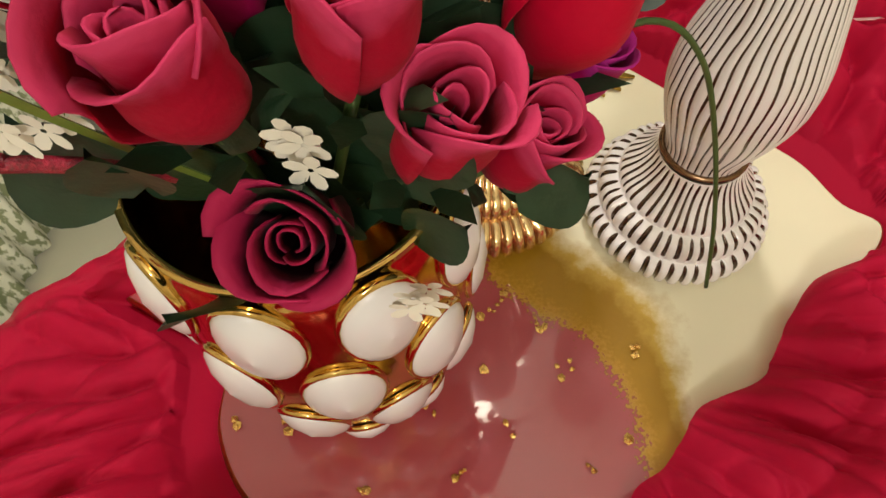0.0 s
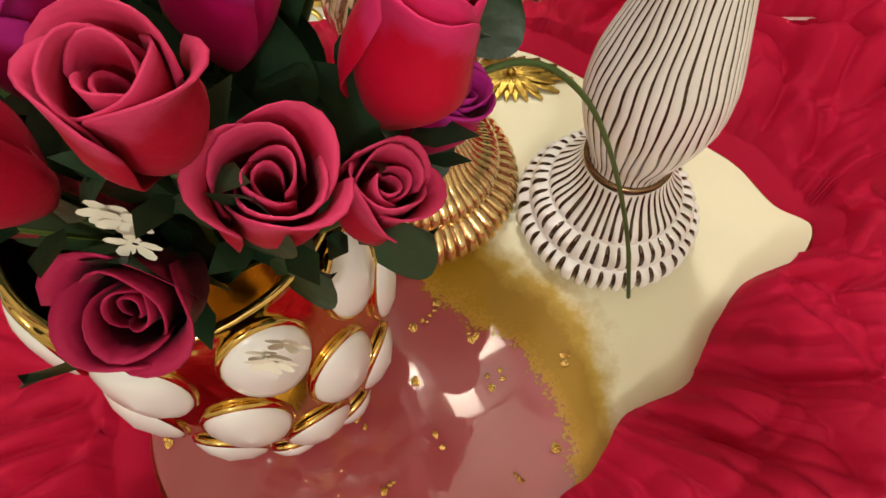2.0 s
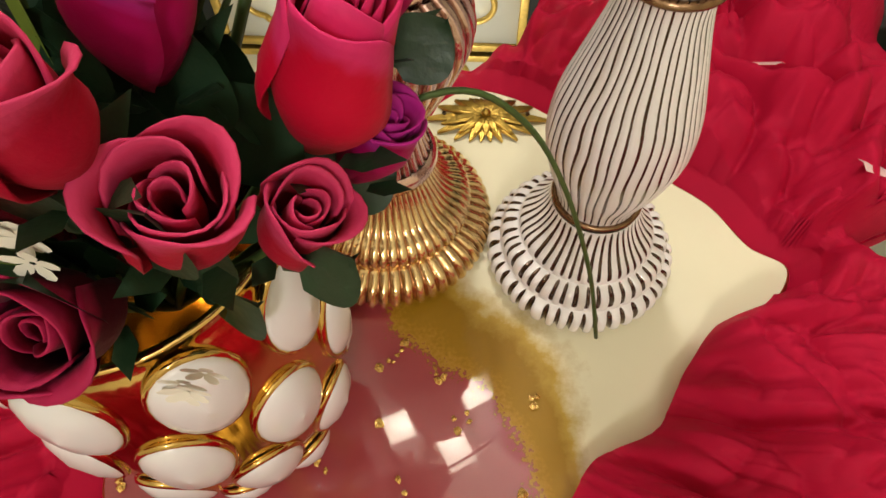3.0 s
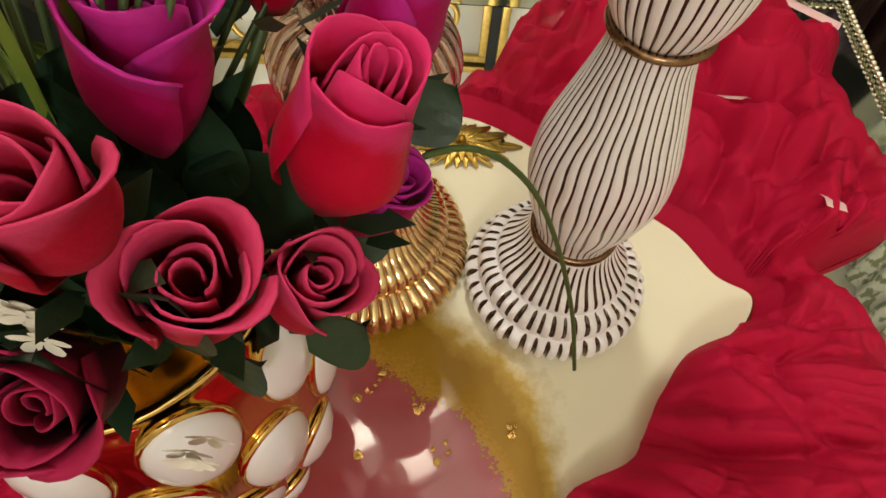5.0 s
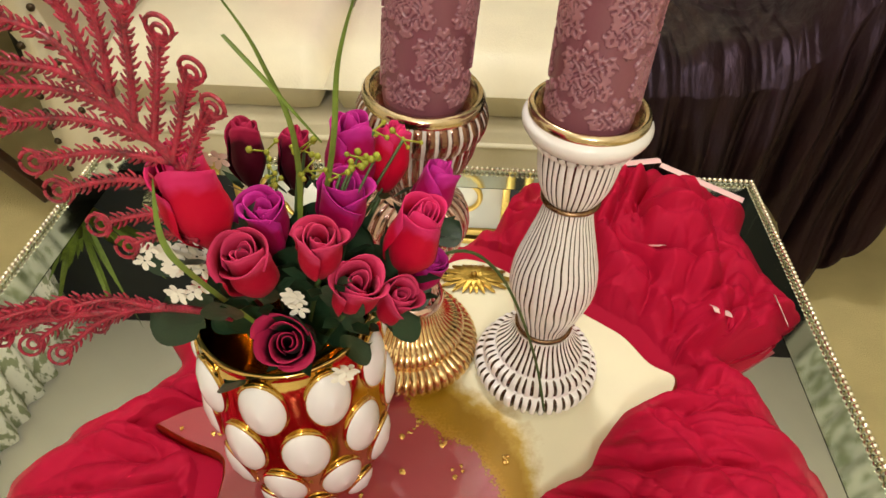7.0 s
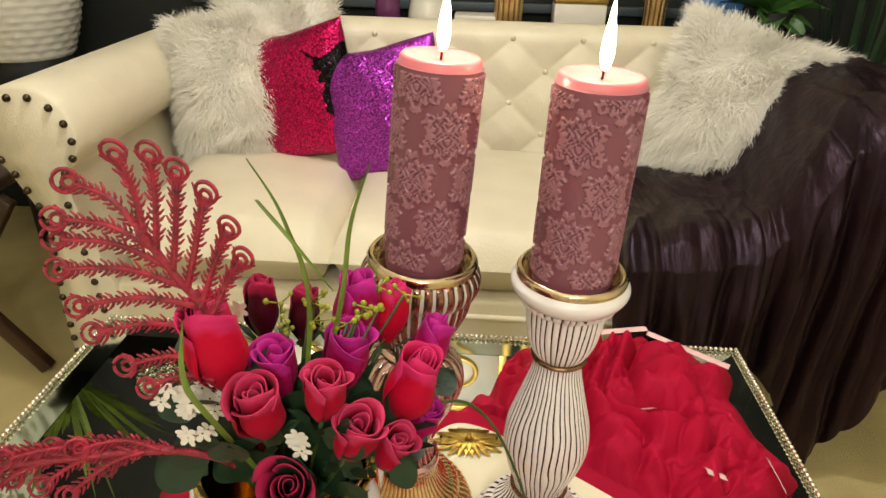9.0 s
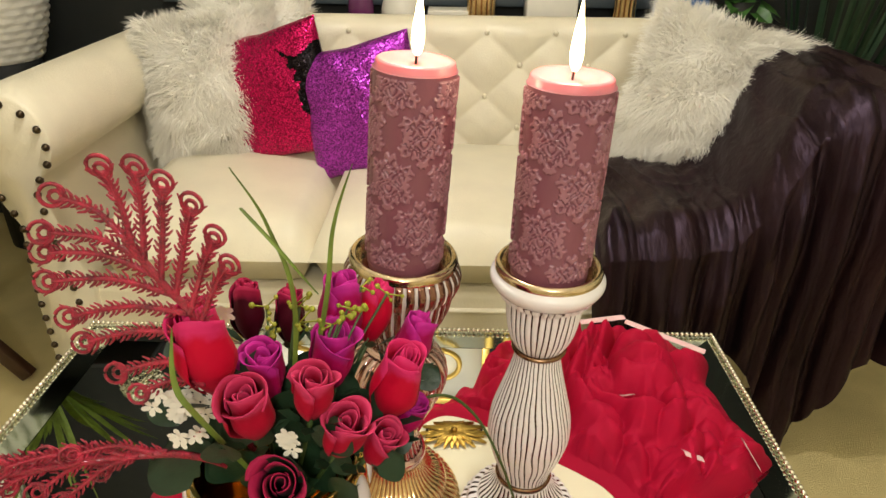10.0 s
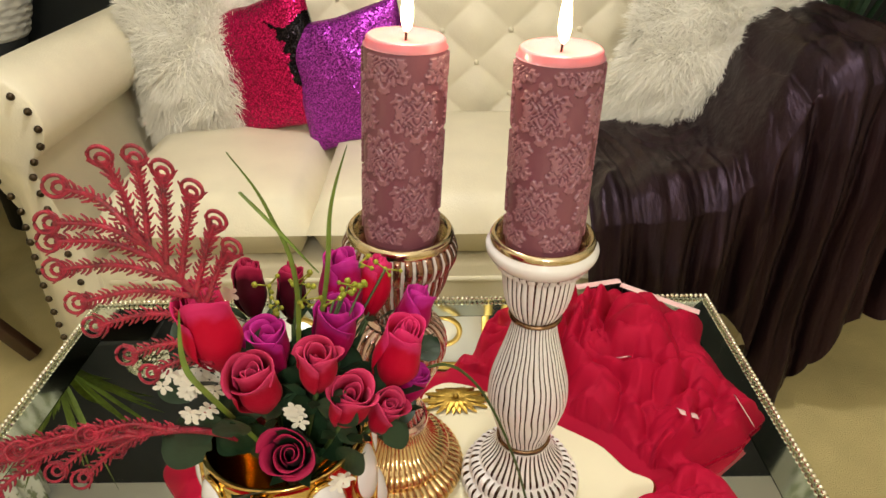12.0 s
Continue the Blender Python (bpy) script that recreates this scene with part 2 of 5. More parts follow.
WHITE_RIB = groove_mat("white_ribbed_glaze", (0.9, 0.87, 0.86), (0.08, 0.042, 0.024), 0.3, 0.0, 0.6, at=0.68, wear=0.22, rough_low=0.22, metal_low=0.6)
WAX_RELIEF = groove_mat("embossed_wax", (0.25, 0.085, 0.115), (0.37, 0.16, 0.195), 0.4, 0.0, 0.15, at=0.45, wear=0.1, rough_low=0.35)
WHITE_BASE = groove_mat("white_base_glaze", (0.9, 0.87, 0.86), (0.08, 0.042, 0.024), 0.3, 0.0, 0.6, at=0.42, wear=0.22, rough_low=0.22, metal_low=0.6)
WHITE_PLAIN = mat("white_plain_glaze", (0.86, 0.83, 0.82), 0.25, scale=90, vary=0.05, coat=0.5, bump=0.1)
COPPER_RIB = groove_mat("copper_mercury_glass", (0.78, 0.54, 0.47), (0.36, 0.16, 0.11), 0.14, 0.9, 0.4, at=0.6, wear=0.7, rough_low=0.2, metal_low=0.9)
GOLD_RIB = groove_mat("gold_mercury_glass", (0.9, 0.66, 0.32), (0.46, 0.2, 0.07), 0.17, 0.95, 0.4, at=0.6, wear=0.7, rough_low=0.22, metal_low=0.95)
COPPER_WHITE = groove_mat("copper_white_glaze", (0.3, 0.15, 0.1), (0.72, 0.66, 0.62), 0.16, 0.9, 0.4, at=0.55, wear=0.6, rough_low=0.3, metal_low=0.1)


def leaf_curtain():
    m = mat("leaf_print", (0.75, 0.74, 0.6), 0.85, scale=5, vary=0.05)
    nt = m.node_tree
    b = nt.nodes["Principled BSDF"]
    tc = nt.nodes.new("ShaderNodeTexCoord")
    mp = nt.nodes.new("ShaderNodeMapping")
    mp.inputs["Scale"].default_value = (1, 1, 0.45)
    mp.inputs["Rotation"].default_value = (0.5, 0, 0)
    nt.links.new(tc.outputs["Object"], mp.inputs[0])
    v = nt.nodes.new("ShaderNodeTexNoise")
    v.inputs["Scale"].default_value = 38
    v.inputs["Detail"].default_value = 3
    nt.links.new(mp.outputs[0], v.inputs["Vector"])
    r = nt.nodes.new("ShaderNodeValToRGB")
    r.color_ramp.elements[0].position = 0.5
    r.color_ramp.elements[1].position = 0.56
    r.color_ramp.elements[0].color = (0.78, 0.77, 0.64, 1)
    r.color_ramp.elements[1].color = (0.27, 0.3, 0.16, 1)
    nt.links.new(v.outputs[0], r.inputs[0])
    nt.links.new(r.outputs[0], b.inputs["Base Color"])
    return m


LEAFPRINT = leaf_curtain()


def resin():
    """Poured resin: dusty red, a gold vein and cream, under a glossy coat."""
    m = mat("poured_resin", (0.3, 0.05, 0.06), 0.3, scale=6, vary=0.1, coat=1.0)
    nt = m.node_tree
    b = nt.nodes["Principled BSDF"]
    tc = nt.nodes.new("ShaderNodeTexCoord")
    at = nt.nodes.new("ShaderNodeAttribute")
    at.attribute_name = "band"
    nz = nt.nodes.new("ShaderNodeTexNoise")
    nz.inputs["Scale"].default_value = 45
    nz.inputs["Detail"].default_value = 8
    nz.inputs["Roughness"].default_value = 0.65
    nt.links.new(tc.outputs["Object"], nz.inputs["Vector"])
    mr = nt.nodes.new("ShaderNodeMapRange")
    mr.inputs["To Min"].default_value = -0.016
    mr.inputs["To Max"].default_value = 0.016
    nt.links.new(nz.outputs[0], mr.inputs[0])
    dust = nt.nodes.new("ShaderNodeTexNoise")
    dust.inputs["Scale"].default_value = 420
    dust.inputs["Detail"].default_value = 3
    nt.links.new(tc.outputs["Object"], dust.inputs["Vector"])
    dr = nt.nodes.new("ShaderNodeMapRange")
    dr.inputs["To Min"].default_value = -0.014
    dr.inputs["To Max"].default_value = 0.014
    nt.links.new(dust.outputs[0], dr.inputs[0])
    fade = nt.nodes.new("ShaderNodeMapRange")
    fade.inputs["From Min"].default_value, fade.inputs["From Max"].default_value = -0.012, 0.004
    fade.inputs["To Min"].default_value, fade.inputs["To Max"].default_value = 1.0, 0.0
    nt.links.new(at.outputs["Fac"], fade.inputs[0])
    both = nt.nodes.new("ShaderNodeMath")
    both.operation = "MULTIPLY_ADD"
    nt.links.new(dr.outputs[0], both.inputs[0])
    nt.links.new(fade.outputs[0], both.inputs[1])
    nt.links.new(mr.outputs[0], both.inputs[2])
    ad = nt.nodes.new("ShaderNodeMath")
    nt.links.new(at.outputs["Fac"], ad.inputs[0])
    nt.links.new(both.outputs[0], ad.inputs[1])
    sc = nt.nodes.new("ShaderNodeMapRange")
    sc.inputs["From Min"].default_value = -0.05
    sc.inputs["From Max"].default_value = 0.05
    nt.links.new(ad.outputs[0], sc.inputs[0])
    r = nt.nodes.new("ShaderNodeValToRGB")
    e = r.color_ramp.elements
    e[0].position, e[0].color = 0.29, (0.34, 0.044, 0.056, 1)
    e[1].position, e[1].color = 0.82, (0.8, 0.75, 0.54, 1)
    for p, c in ((0.30, (0.22, 0.06, 0.012, 1)), (0.33, (0.42, 0.22, 0.02, 1)), (0.42, (0.32, 0.17, 0.008, 1)), (0.58, (0.28, 0.15, 0.006, 1)), (0.67, (0.42, 0.27, 0.04, 1))):
        k = e.new(p)
        k.color = c
    nt.links.new(sc.outputs[0], r.inputs[0])
    big = nt.nodes.new("ShaderNodeTexNoise")
    big.inputs["Scale"].default_value = 9
    big.inputs["Detail"].default_value = 3
    nt.links.new(tc.outputs["Object"], big.inputs["Vector"])
    hs = nt.nodes.new("ShaderNodeHueSaturation")
    vr = nt.nodes.new("ShaderNodeMapRange")
    vr.inputs["To Min"].default_value = 0.88
    vr.inputs["To Max"].default_value = 1.12
    nt.links.new(big.outputs[0], vr.inputs[0])
    nt.links.new(vr.outputs[0], hs.inputs["Value"])
    nt.links.new(r.outputs[0], hs.inputs["Color"])
    nt.links.new(hs.outputs[0], b.inputs["Base Color"])
    b.inputs["Coat Roughness"].default_value = 0.03
    for soc, lo, hi in (("Coat Weight", 1.0, 0.12), ("Roughness", 0.3, 0.5), ("Specular IOR Level", 0.5, 0.25)):
        gl = nt.nodes.new("ShaderNodeMapRange")
        gl.inputs["From Min"].default_value, gl.inputs["From Max"].default_value = 0.27, 0.36
        gl.inputs["To Min"].default_value, gl.inputs["To Max"].default_value = lo, hi
        nt.links.new(sc.outputs[0], gl.inputs[0])
        nt.links.new(gl.outputs[0], b.inputs[soc])
    return m


RESIN = resin()


# ---- mesh helpers ----
def link_mesh(name, me, material, parent=None, smooth=True):
    if material and not me.materials:
        me.materials.append(material)
    if smooth:
        me.polygons.foreach_set("use_smooth", [True] * len(me.polygons))
    o = new(name, me)
    o.parent = parent
    return o


def part(name, bm, material, parent=None, label="", smooth=True):
    me = bpy.data.meshes.new(name)
    bm.to_mesh(me)
    bm.free()
    o = link_mesh(name, me, material, parent, smooth)
    if label:
        tagged(o, label)
    return o


def raw(name, verts, faces, material, parent=None, label="", smooth=True):
    me = bpy.data.meshes.new(name)
    me.from_pydata([tuple(v) for v in verts], [], faces)
    me.update()
    o = link_mesh(name, me, material, parent, smooth)
    if label:
        tagged(o, label)
    return o


def empty(name, m, label, category, group="", kind=""):
    o = new(name)
    o.matrix_world = m
    o.empty_display_size = 0.02
    return tagged(o, label, category, group, kind)


def box_bm(x0, x1, y0, y1, z0, z1, bevel=0.0, seg=2):
    bm = bmesh.new()
    bmesh.ops.create_cube(bm, size=1, matrix=Matrix.Translation(((x0 + x1) / 2, (y0 + y1) / 2, (z0 + z1) / 2)) @ Matrix.Diagonal((x1 - x0, y1 - y0, z1 - z0, 1)))
    if bevel:
        bmesh.ops.bevel(bm, geom=bm.edges[:], offset=bevel, segments=seg, affect="EDGES", profile=0.5)
    return bm


def smooth_profile(pts, n):
    """Points along a smooth curve through pts."""
    out = []
    for i in range(len(pts) - 1):
        p0, p1, p2, p3 = (np.array(pts[min(max(k, 0), len(pts) - 1)], float) for k in (i - 1, i, i + 1, i + 2))
        for k in range(n):
            t = k / n
            out.append(0.5 * (2 * p1 + (p2 - p0) * t + (2 * p0 - 5 * p1 + 4 * p2 - p3) * t * t + (3 * p1 - p0 - 3 * p2 + p3) * t ** 3))
    out.append(np.array(pts[-1], float))
    return out


def lathe(name, prof, material, parent, seg=48, ribs=0, depth=0.0, twist=0.0, close=False, label="", wobble=0.0, fade=0.0):
    """Turned body; ribs: flutes round it, cut by depth, twisted by turns per metre."""
    prof = list(prof)
    verts, faces, groove = [], [], []
    z0 = prof[0][1]
    for j, (r, z) in enumerate(prof):
        for i in range(seg):
            a = 2 * math.pi * i / seg
            g = 0.0
            if ribs:
                w = wobble * noise.noise(Vector((math.cos(a) * 3, math.sin(a) * 3, z * 40)))
                c = 0.5 - 0.5 * math.cos(ribs * (a + twist * (z - z0) + w))
                g = c ** 2.5
                if fade:
                    q = j / (len(prof) - 1)
                    g *= min(1.0, min(q, 1 - q) / fade + 0.12 * noise.noise(Vector((a * 9, q * 3, 4))))
            rr = r * (1 - depth * g) if r > 0.002 else r
            verts.append((rr * math.cos(a), rr * math.sin(a), z))
            groove.append(g)
    for j in range(len(prof) - 1):
        for i in range(seg):
            k = (i + 1) % seg
            faces.append((j * seg + i, j * seg + k, (j + 1) * seg + k, (j + 1) * seg + i))
    if close:
        faces.append(tuple(range(seg))[::-1])
        faces.append(tuple((len(prof) - 1) * seg + i for i in range(seg)))
    o = raw(name, verts, faces, material, parent, label)
    if ribs:
        at = o.data.attributes.new("groove", "FLOAT", "POINT")
        at.data.foreach_set("value", groove)
    return o


def tube_data(pts, radii, seg=6):
    verts, faces = [], []
    pts = [Vector(p) for p in pts]
    if not hasattr(radii, "__len__"):
        radii = [radii] * len(pts)
    up = Vector((0.13, 0.31, 0.94))
    for j, p in enumerate(pts):
        d = (pts[min(j + 1, len(pts) - 1)] - pts[max(j - 1, 0)]).normalized()
        a = d.cross(up)
        a = a.normalized() if a.length > 1e-4 else Vector((1, 0, 0))
        b = d.cross(a)
        for i in range(seg):
            t = 2 * math.pi * i / seg
            verts.append(p + radii[j] * (math.cos(t) * a + math.sin(t) * b))
    for j in range(len(pts) - 1):
        for i in range(seg):
            k = (i + 1) % seg
            faces.append((j * seg + i, j * seg + k, (j + 1) * seg + k, (j + 1) * seg + i))
    faces.append(tuple(range(seg))[::-1])
    faces.append(tuple((len(pts) - 1) * seg + i for i in range(seg)))
    return verts, faces


def join_data(items):
    verts, faces = [], []
    for v, f in items:
        n = len(verts)
        verts += list(v)
        faces += [tuple(i + n for i in q) for q in f]
    return verts, faces


def ring_prof(r, z, t, n=10):
    return [(r + t * math.cos(2 * math.pi * k / n), z + t * math.sin(2 * math.pi * k / n)) for k in range(n + 1)]


# ---- setting ----
XL, XR, YB, YF, ZC = -1.76, 1.9, 1.66, -3.0, 2.37
tagged(part("floor", box_bm(XL - 0.1, XR + 0.1, YF - 0.1, YB + 0.1, -0.1, 0.0), CARPET, smooth=False), "beige short-pile carpet over the whole floor", "floor", kind="structure")
tagged(part("ceiling", box_bm(XL - 0.1, XR + 0.1, YF - 0.1, YB + 0.1, ZC, ZC + 0.1), CEIL, smooth=False), "plain cream-white painted ceiling", "ceiling", kind="structure")
tagged(part("wall_back", box_bm(XL - 0.1, XR + 0.1, YB, YB + 0.1, 0, ZC), WALL_DARK, smooth=False), "black painted wall behind the sofa", "wall", kind="structure")
tagged(part("wall_left", box_bm(XL - 0.1, XL, YF, YB, 0, ZC), WALL_PLAIN, smooth=False), "plain cream side wall behind a curtain", "wall", kind="structure")
tagged(part("wall_right", box_bm(XR, XR + 0.1, YF, YB, 0, ZC), WALL_PLAIN, smooth=False), "plain cream side wall behind a curtain", "wall", kind="structure")
tagged(part("wall_front", box_bm(XL - 0.1, XR + 0.1, YF - 0.1, YF, 0, ZC), WALL_PLAIN, smooth=False), "plain cream wall at the far end", "wall", kind="structure")


def curtain(x, y0, y1, side):
    n, v, f = 90, [], []
    for i in range(n + 1):
        y = y0 + (y1 - y0) * i / n
        w = 0.018 * math.sin(i * 0.9) + 0.008 * math.sin(i * 0.37 + 1)
        for z in (0.03, 0.8, 1.6, ZC - 0.02):
            v.append((x + side * (0.04 + w), y, z))
    for i in range(n):
        for k in range(3):
            a = i * 4 + k
            f.append((a, a + 4, a + 5, a + 1))
    o = raw("curtain", v, f, LEAFPRINT)
    s = o.modifiers.new("solid", "SOLIDIFY")
    s.thickness = 0.004
    return tagged(o, "white curtain printed with small green leaves, hanging full length", "curtain", "leaf curtains")


curtain(XL + 0.03, 0.2, 1.6, 1)
curtain(XR - 0.03, 0.2, 1.5, -1)


def ceiling_light(x, y, z):
    o = empty("ceiling_light", pose(x, y, z), "ceiling light with four glowing square glass panels", "lamp")
    lathe("canopy", [(0.0, 0.0), (0.06, 0.0), (0.065, -0.02), (0.03, -0.05), (0.0, -0.05)], SILVER, o, 24)
    part("stem", box_bm(-0.008, 0.008, -0.008, 0.008, -0.42, -0.03), SILVER, o)
    for k in range(4):
        a = math.pi / 2 * k + 0.5
        bm = box_bm(-0.05, 0.05, -0.04, 0.04, -0.004, 0.004, 0.003)
        bmesh.ops.transform(bm, matrix=pose(0.13 * math.cos(a), 0.13 * math.sin(a), -0.43, 0, 0, math.degrees(a)) @ pose(0, 0, 0, 0, 12, 0), verts=bm.verts)
        part("glass_panel", bm, LAMPGLASS, o, "glowing frosted glass")
        v, f = tube_data([(0.0, 0.0, -0.4), (0.1 * math.cos(a), 0.1 * math.sin(a), -0.422)], 0.005)
        raw("arm", v, f, SILVER, o)
    return o


ceiling_light(0.02, 0.42, ZC)


def lattice_panel(x0, x1, z0, z1, y):
    """Mirror square, its ceiling reflection painted as near-white, in a gold frame with a quatrefoil fret."""
    cx, cz, w, h = (x0 + x1) / 2, (z0 + z1) / 2, x1 - x0, z1 - z0
    o = empty("lattice_mirror", pose(cx, y, cz), "square mirror panel in a gold frame with quatrefoil fretwork", "wall mirror", "lattice mirrors")
    t = 0.028
    for nm, b in (("frame", (-w / 2, w / 2, -h / 2, -h / 2 + t)), ("frame", (-w / 2, w / 2, h / 2 - t, h / 2)),
                  ("frame", (-w / 2, -w / 2 + t, -h / 2 + t, h / 2 - t)), ("frame", (w / 2 - t, w / 2, -h / 2 + t, h / 2 - t))):
        part(nm, box_bm(b[0], b[1], -0.022, 0.0, b[2], b[3], 0.003), GOLD_FRAME, o)
    part("glass", box_bm(-w / 2 + 0.01, w / 2 - 0.01, -0.008, -0.002, -h / 2 + 0.01, h / 2 - 0.01), MIRROR_CEIL_TONE, o)
    R = min(w, h) * 0.42
    for k in range(4):
        pts = []
        for i in range(17):
            a = math.pi * (i / 16 - 0.5) * 0.92
            px, pz = R * 0.52 + R * 0.42 * math.cos(a), R * 0.42 * math.sin(a)
            pts.append((px, pz))
        pts = [(R * 0.42, -R * 0.55)] + pts + [(R * 0.42, R * 0.55)]
        c, s = math.cos(k * math.pi / 2), math.sin(k * math.pi / 2)
        v, f = tube_data([(c * p - s * q, -0.012, s * p + c * q) for p, q in pts], 0.011, 6)
        raw("fret", v, f, GOLD_FRAME, o)
    return o


# Mostly diffuse near-white: the ceiling mirrored in these panels is put into the colour.
MIRROR_CEIL_TONE = mat("wall_mirror_ceiling_tone", (0.8, 0.8, 0.74), 0.25, 0.25, scale=4, vary=0.04)
for i in range(2):
    for j in range(3):
        x1 = 0.25 - i * 0.545
        lattice_panel(x1 - 0.515, x1, 0.93 + j * 0.39, 1.285 + j * 0.39 + 0.015, YB - 0.002)
for j in range(3):
    lattice_panel(0.285, 0.8, 0.93 + j * 0.39, 1.3 + j * 0.39, YB - 0.002)


# ---- coffee table ----
TX0, TX1, TY0, TY1, TZ = -0.398, 0.452, -0.62, 0.378, 0.45
table = empty("coffee_table", pose(0, 0, 0), "square mirrored coffee table with a beaded silver edge", "table")
part("mirror_top", box_bm(TX0 + 0.042, TX1 - 0.042, TY0 + 0.042, TY1 - 0.042, TZ - 0.012, TZ), MIRROR, table, "clear mirror glass", smooth=False)


def bevel_strip(p, q, inward):
    (x0, y0), (x1, y1) = p, q
    ix, iy = inward
    tx, ty = (x1 - x0), (y1 - y0)
    n = math.hypot(tx, ty)
    tx, ty = tx / n * 0.041, ty / n * 0.041
    v = [(x0, y0, TZ - 0.004), (x1, y1, TZ - 0.004), (x1 + ix * 0.041 - tx, y1 + iy * 0.041 - ty, TZ), (x0 + ix * 0.041 + tx, y0 + iy * 0.041 + ty, TZ)]
    v += [(a, b, TZ - 0.014) for a, b, _ in v]
    raw("bevel_strip", v, [(0, 1, 2, 3), (7, 6, 5, 4), (0, 4, 5, 1), (1, 5, 6, 2), (2, 6, 7, 3), (3, 7, 4, 0)], BEVEL, table, "bevelled mirror border", False)


bevel_strip((TX0, TY0), (TX1, TY0), (0, 1))
bevel_strip((TX1, TY0), (TX1, TY1), (-1, 0))
bevel_strip((TX1, TY1), (TX0, TY1), (0, -1))
bevel_strip((TX0, TY1), (TX0, TY0), (1, 0))


def ball_data(c, r, seg=8, rings=5):
    v, f = [], []
    for j in range(rings + 1):
        ph = math.pi * j / rings
        for i in range(seg):
            a = 2 * math.pi * i / seg
            v.append((c[0] + r * math.sin(ph) * math.cos(a), c[1] + r * math.sin(ph) * math.sin(a), c[2] + r * math.cos(ph)))
    for j in range(rings):
        for i in range(seg):
            k = (i + 1) % seg
            f.append((j * seg + i, (j + 1) * seg + i, (j + 1) * seg + k, j * seg + k))
    return v, f


def bead_row(p, q):
    p, q = Vector(p), Vector(q)
    n = int((q - p).length / 0.0066)
    v, f = join_data([ball_data(p + (q - p) * (i / n), 0.0032) for i in range(n)])
    tagged(raw("beading", v, f, SILVER, table, "row of small silver beads"), kind="stuff")


for p, q in (((TX0, TY0), (TX1, TY0)), ((TX1, TY0), (TX1, TY1)), ((TX1, TY1), (TX0, TY1)), ((TX0, TY1), (TX0, TY0))):
    bead_row((*p, TZ), (*q, TZ))
part("apron", box_bm(TX0 + 0.003, TX1 - 0.003, TY0 + 0.003, TY1 - 0.003, TZ - 0.10, TZ - 0.0145), BEVEL, table, smooth=False)
for lx in (TX0 + 0.04, TX1 - 0.04):
    for ly in (TY0 + 0.04, TY1 - 0.04):
        part("leg", box_bm(lx - 0.03, lx + 0.03, ly - 0.03, ly + 0.03, 0.0, TZ - 0.1, 0.004), BEVEL, table)

# ---- resin tray ----
OUT = [(-0.164, -0.031), (-0.139, -0.014), (-0.1, -0.002), (-0.084, 0.03), (-0.066, 0.056), (-0.038, 0.081), (0.0, 0.108), (0.035, 0.132), (0.059, 0.16), (0.068, 0.178),
       (0.088, 0.191), (0.113, 0.187), (0.138, 0.174), (0.185, 0.14), (0.23, 0.109), (0.25, 0.092), (0.268, 0.064), (0.289, 0.049), (0.273, 0.022), (0.24, 0.004),
       (0.218, -0.027), (0.198, -0.06), (0.166, -0.078), (0.152, -0.1), (0.143, -0.112), (0.126, -0.124), (0.119, -0.143), (0.09, -0.166), (0.05, -0.182), (-0.005, -0.184),
       (-0.047, -0.152), (-0.074, -0.131), (-0.091, -0.102), (-0.094, -0.071), (-0.103, -0.055), (-0.135, -0.044)]
TRZ = 0.467


def vein(x, y):
    """Signed distance from the gold vein's red border, growing towards the cream side."""
    pts = [(0.03, 0.3), (0.042, 0.06), (0.046, 0.012), (0.05, -0.006), (0.071, -0.017), (0.083, -0.027), (0.106, -0.04), (0.119, -0.055), (0.127, -0.073), (0.134, -0.095), (0.15, -0.25)]
    best, sgn = 9.0, 1
    for (ax, ay), (bx, by) in zip(pts, pts[1:]):
        dx, dy = bx - ax, by - ay
        t = max(0, min(1, ((x - ax) * dx + (y - ay) * dy) / (dx * dx + dy * dy)))
        ex, ey = x - ax - t * dx, y - ay - t * dy
        d = math.hypot(ex, ey)
        if d < best:
            best, sgn = d, (1 if dx * ey - dy * ex > 0 else -1)
    return sgn * best


def spread(x, y):
    """Place across the vein: it is broad between the candle holders and narrows towards the tray's front."""
    d = vein(x, y)
    if d < 0:
        return d * 0.85 - 0.02
    k = min(1.0, max(0.0, (y + 0.075) / 0.075))
    far = min(1.0, max(0.0, (y - 0.02) / 0.06))
    return d * 0.044 / (0.028 + 0.02 * k * k * (3 - 2 * k) - 0.036 * far) - 0.02


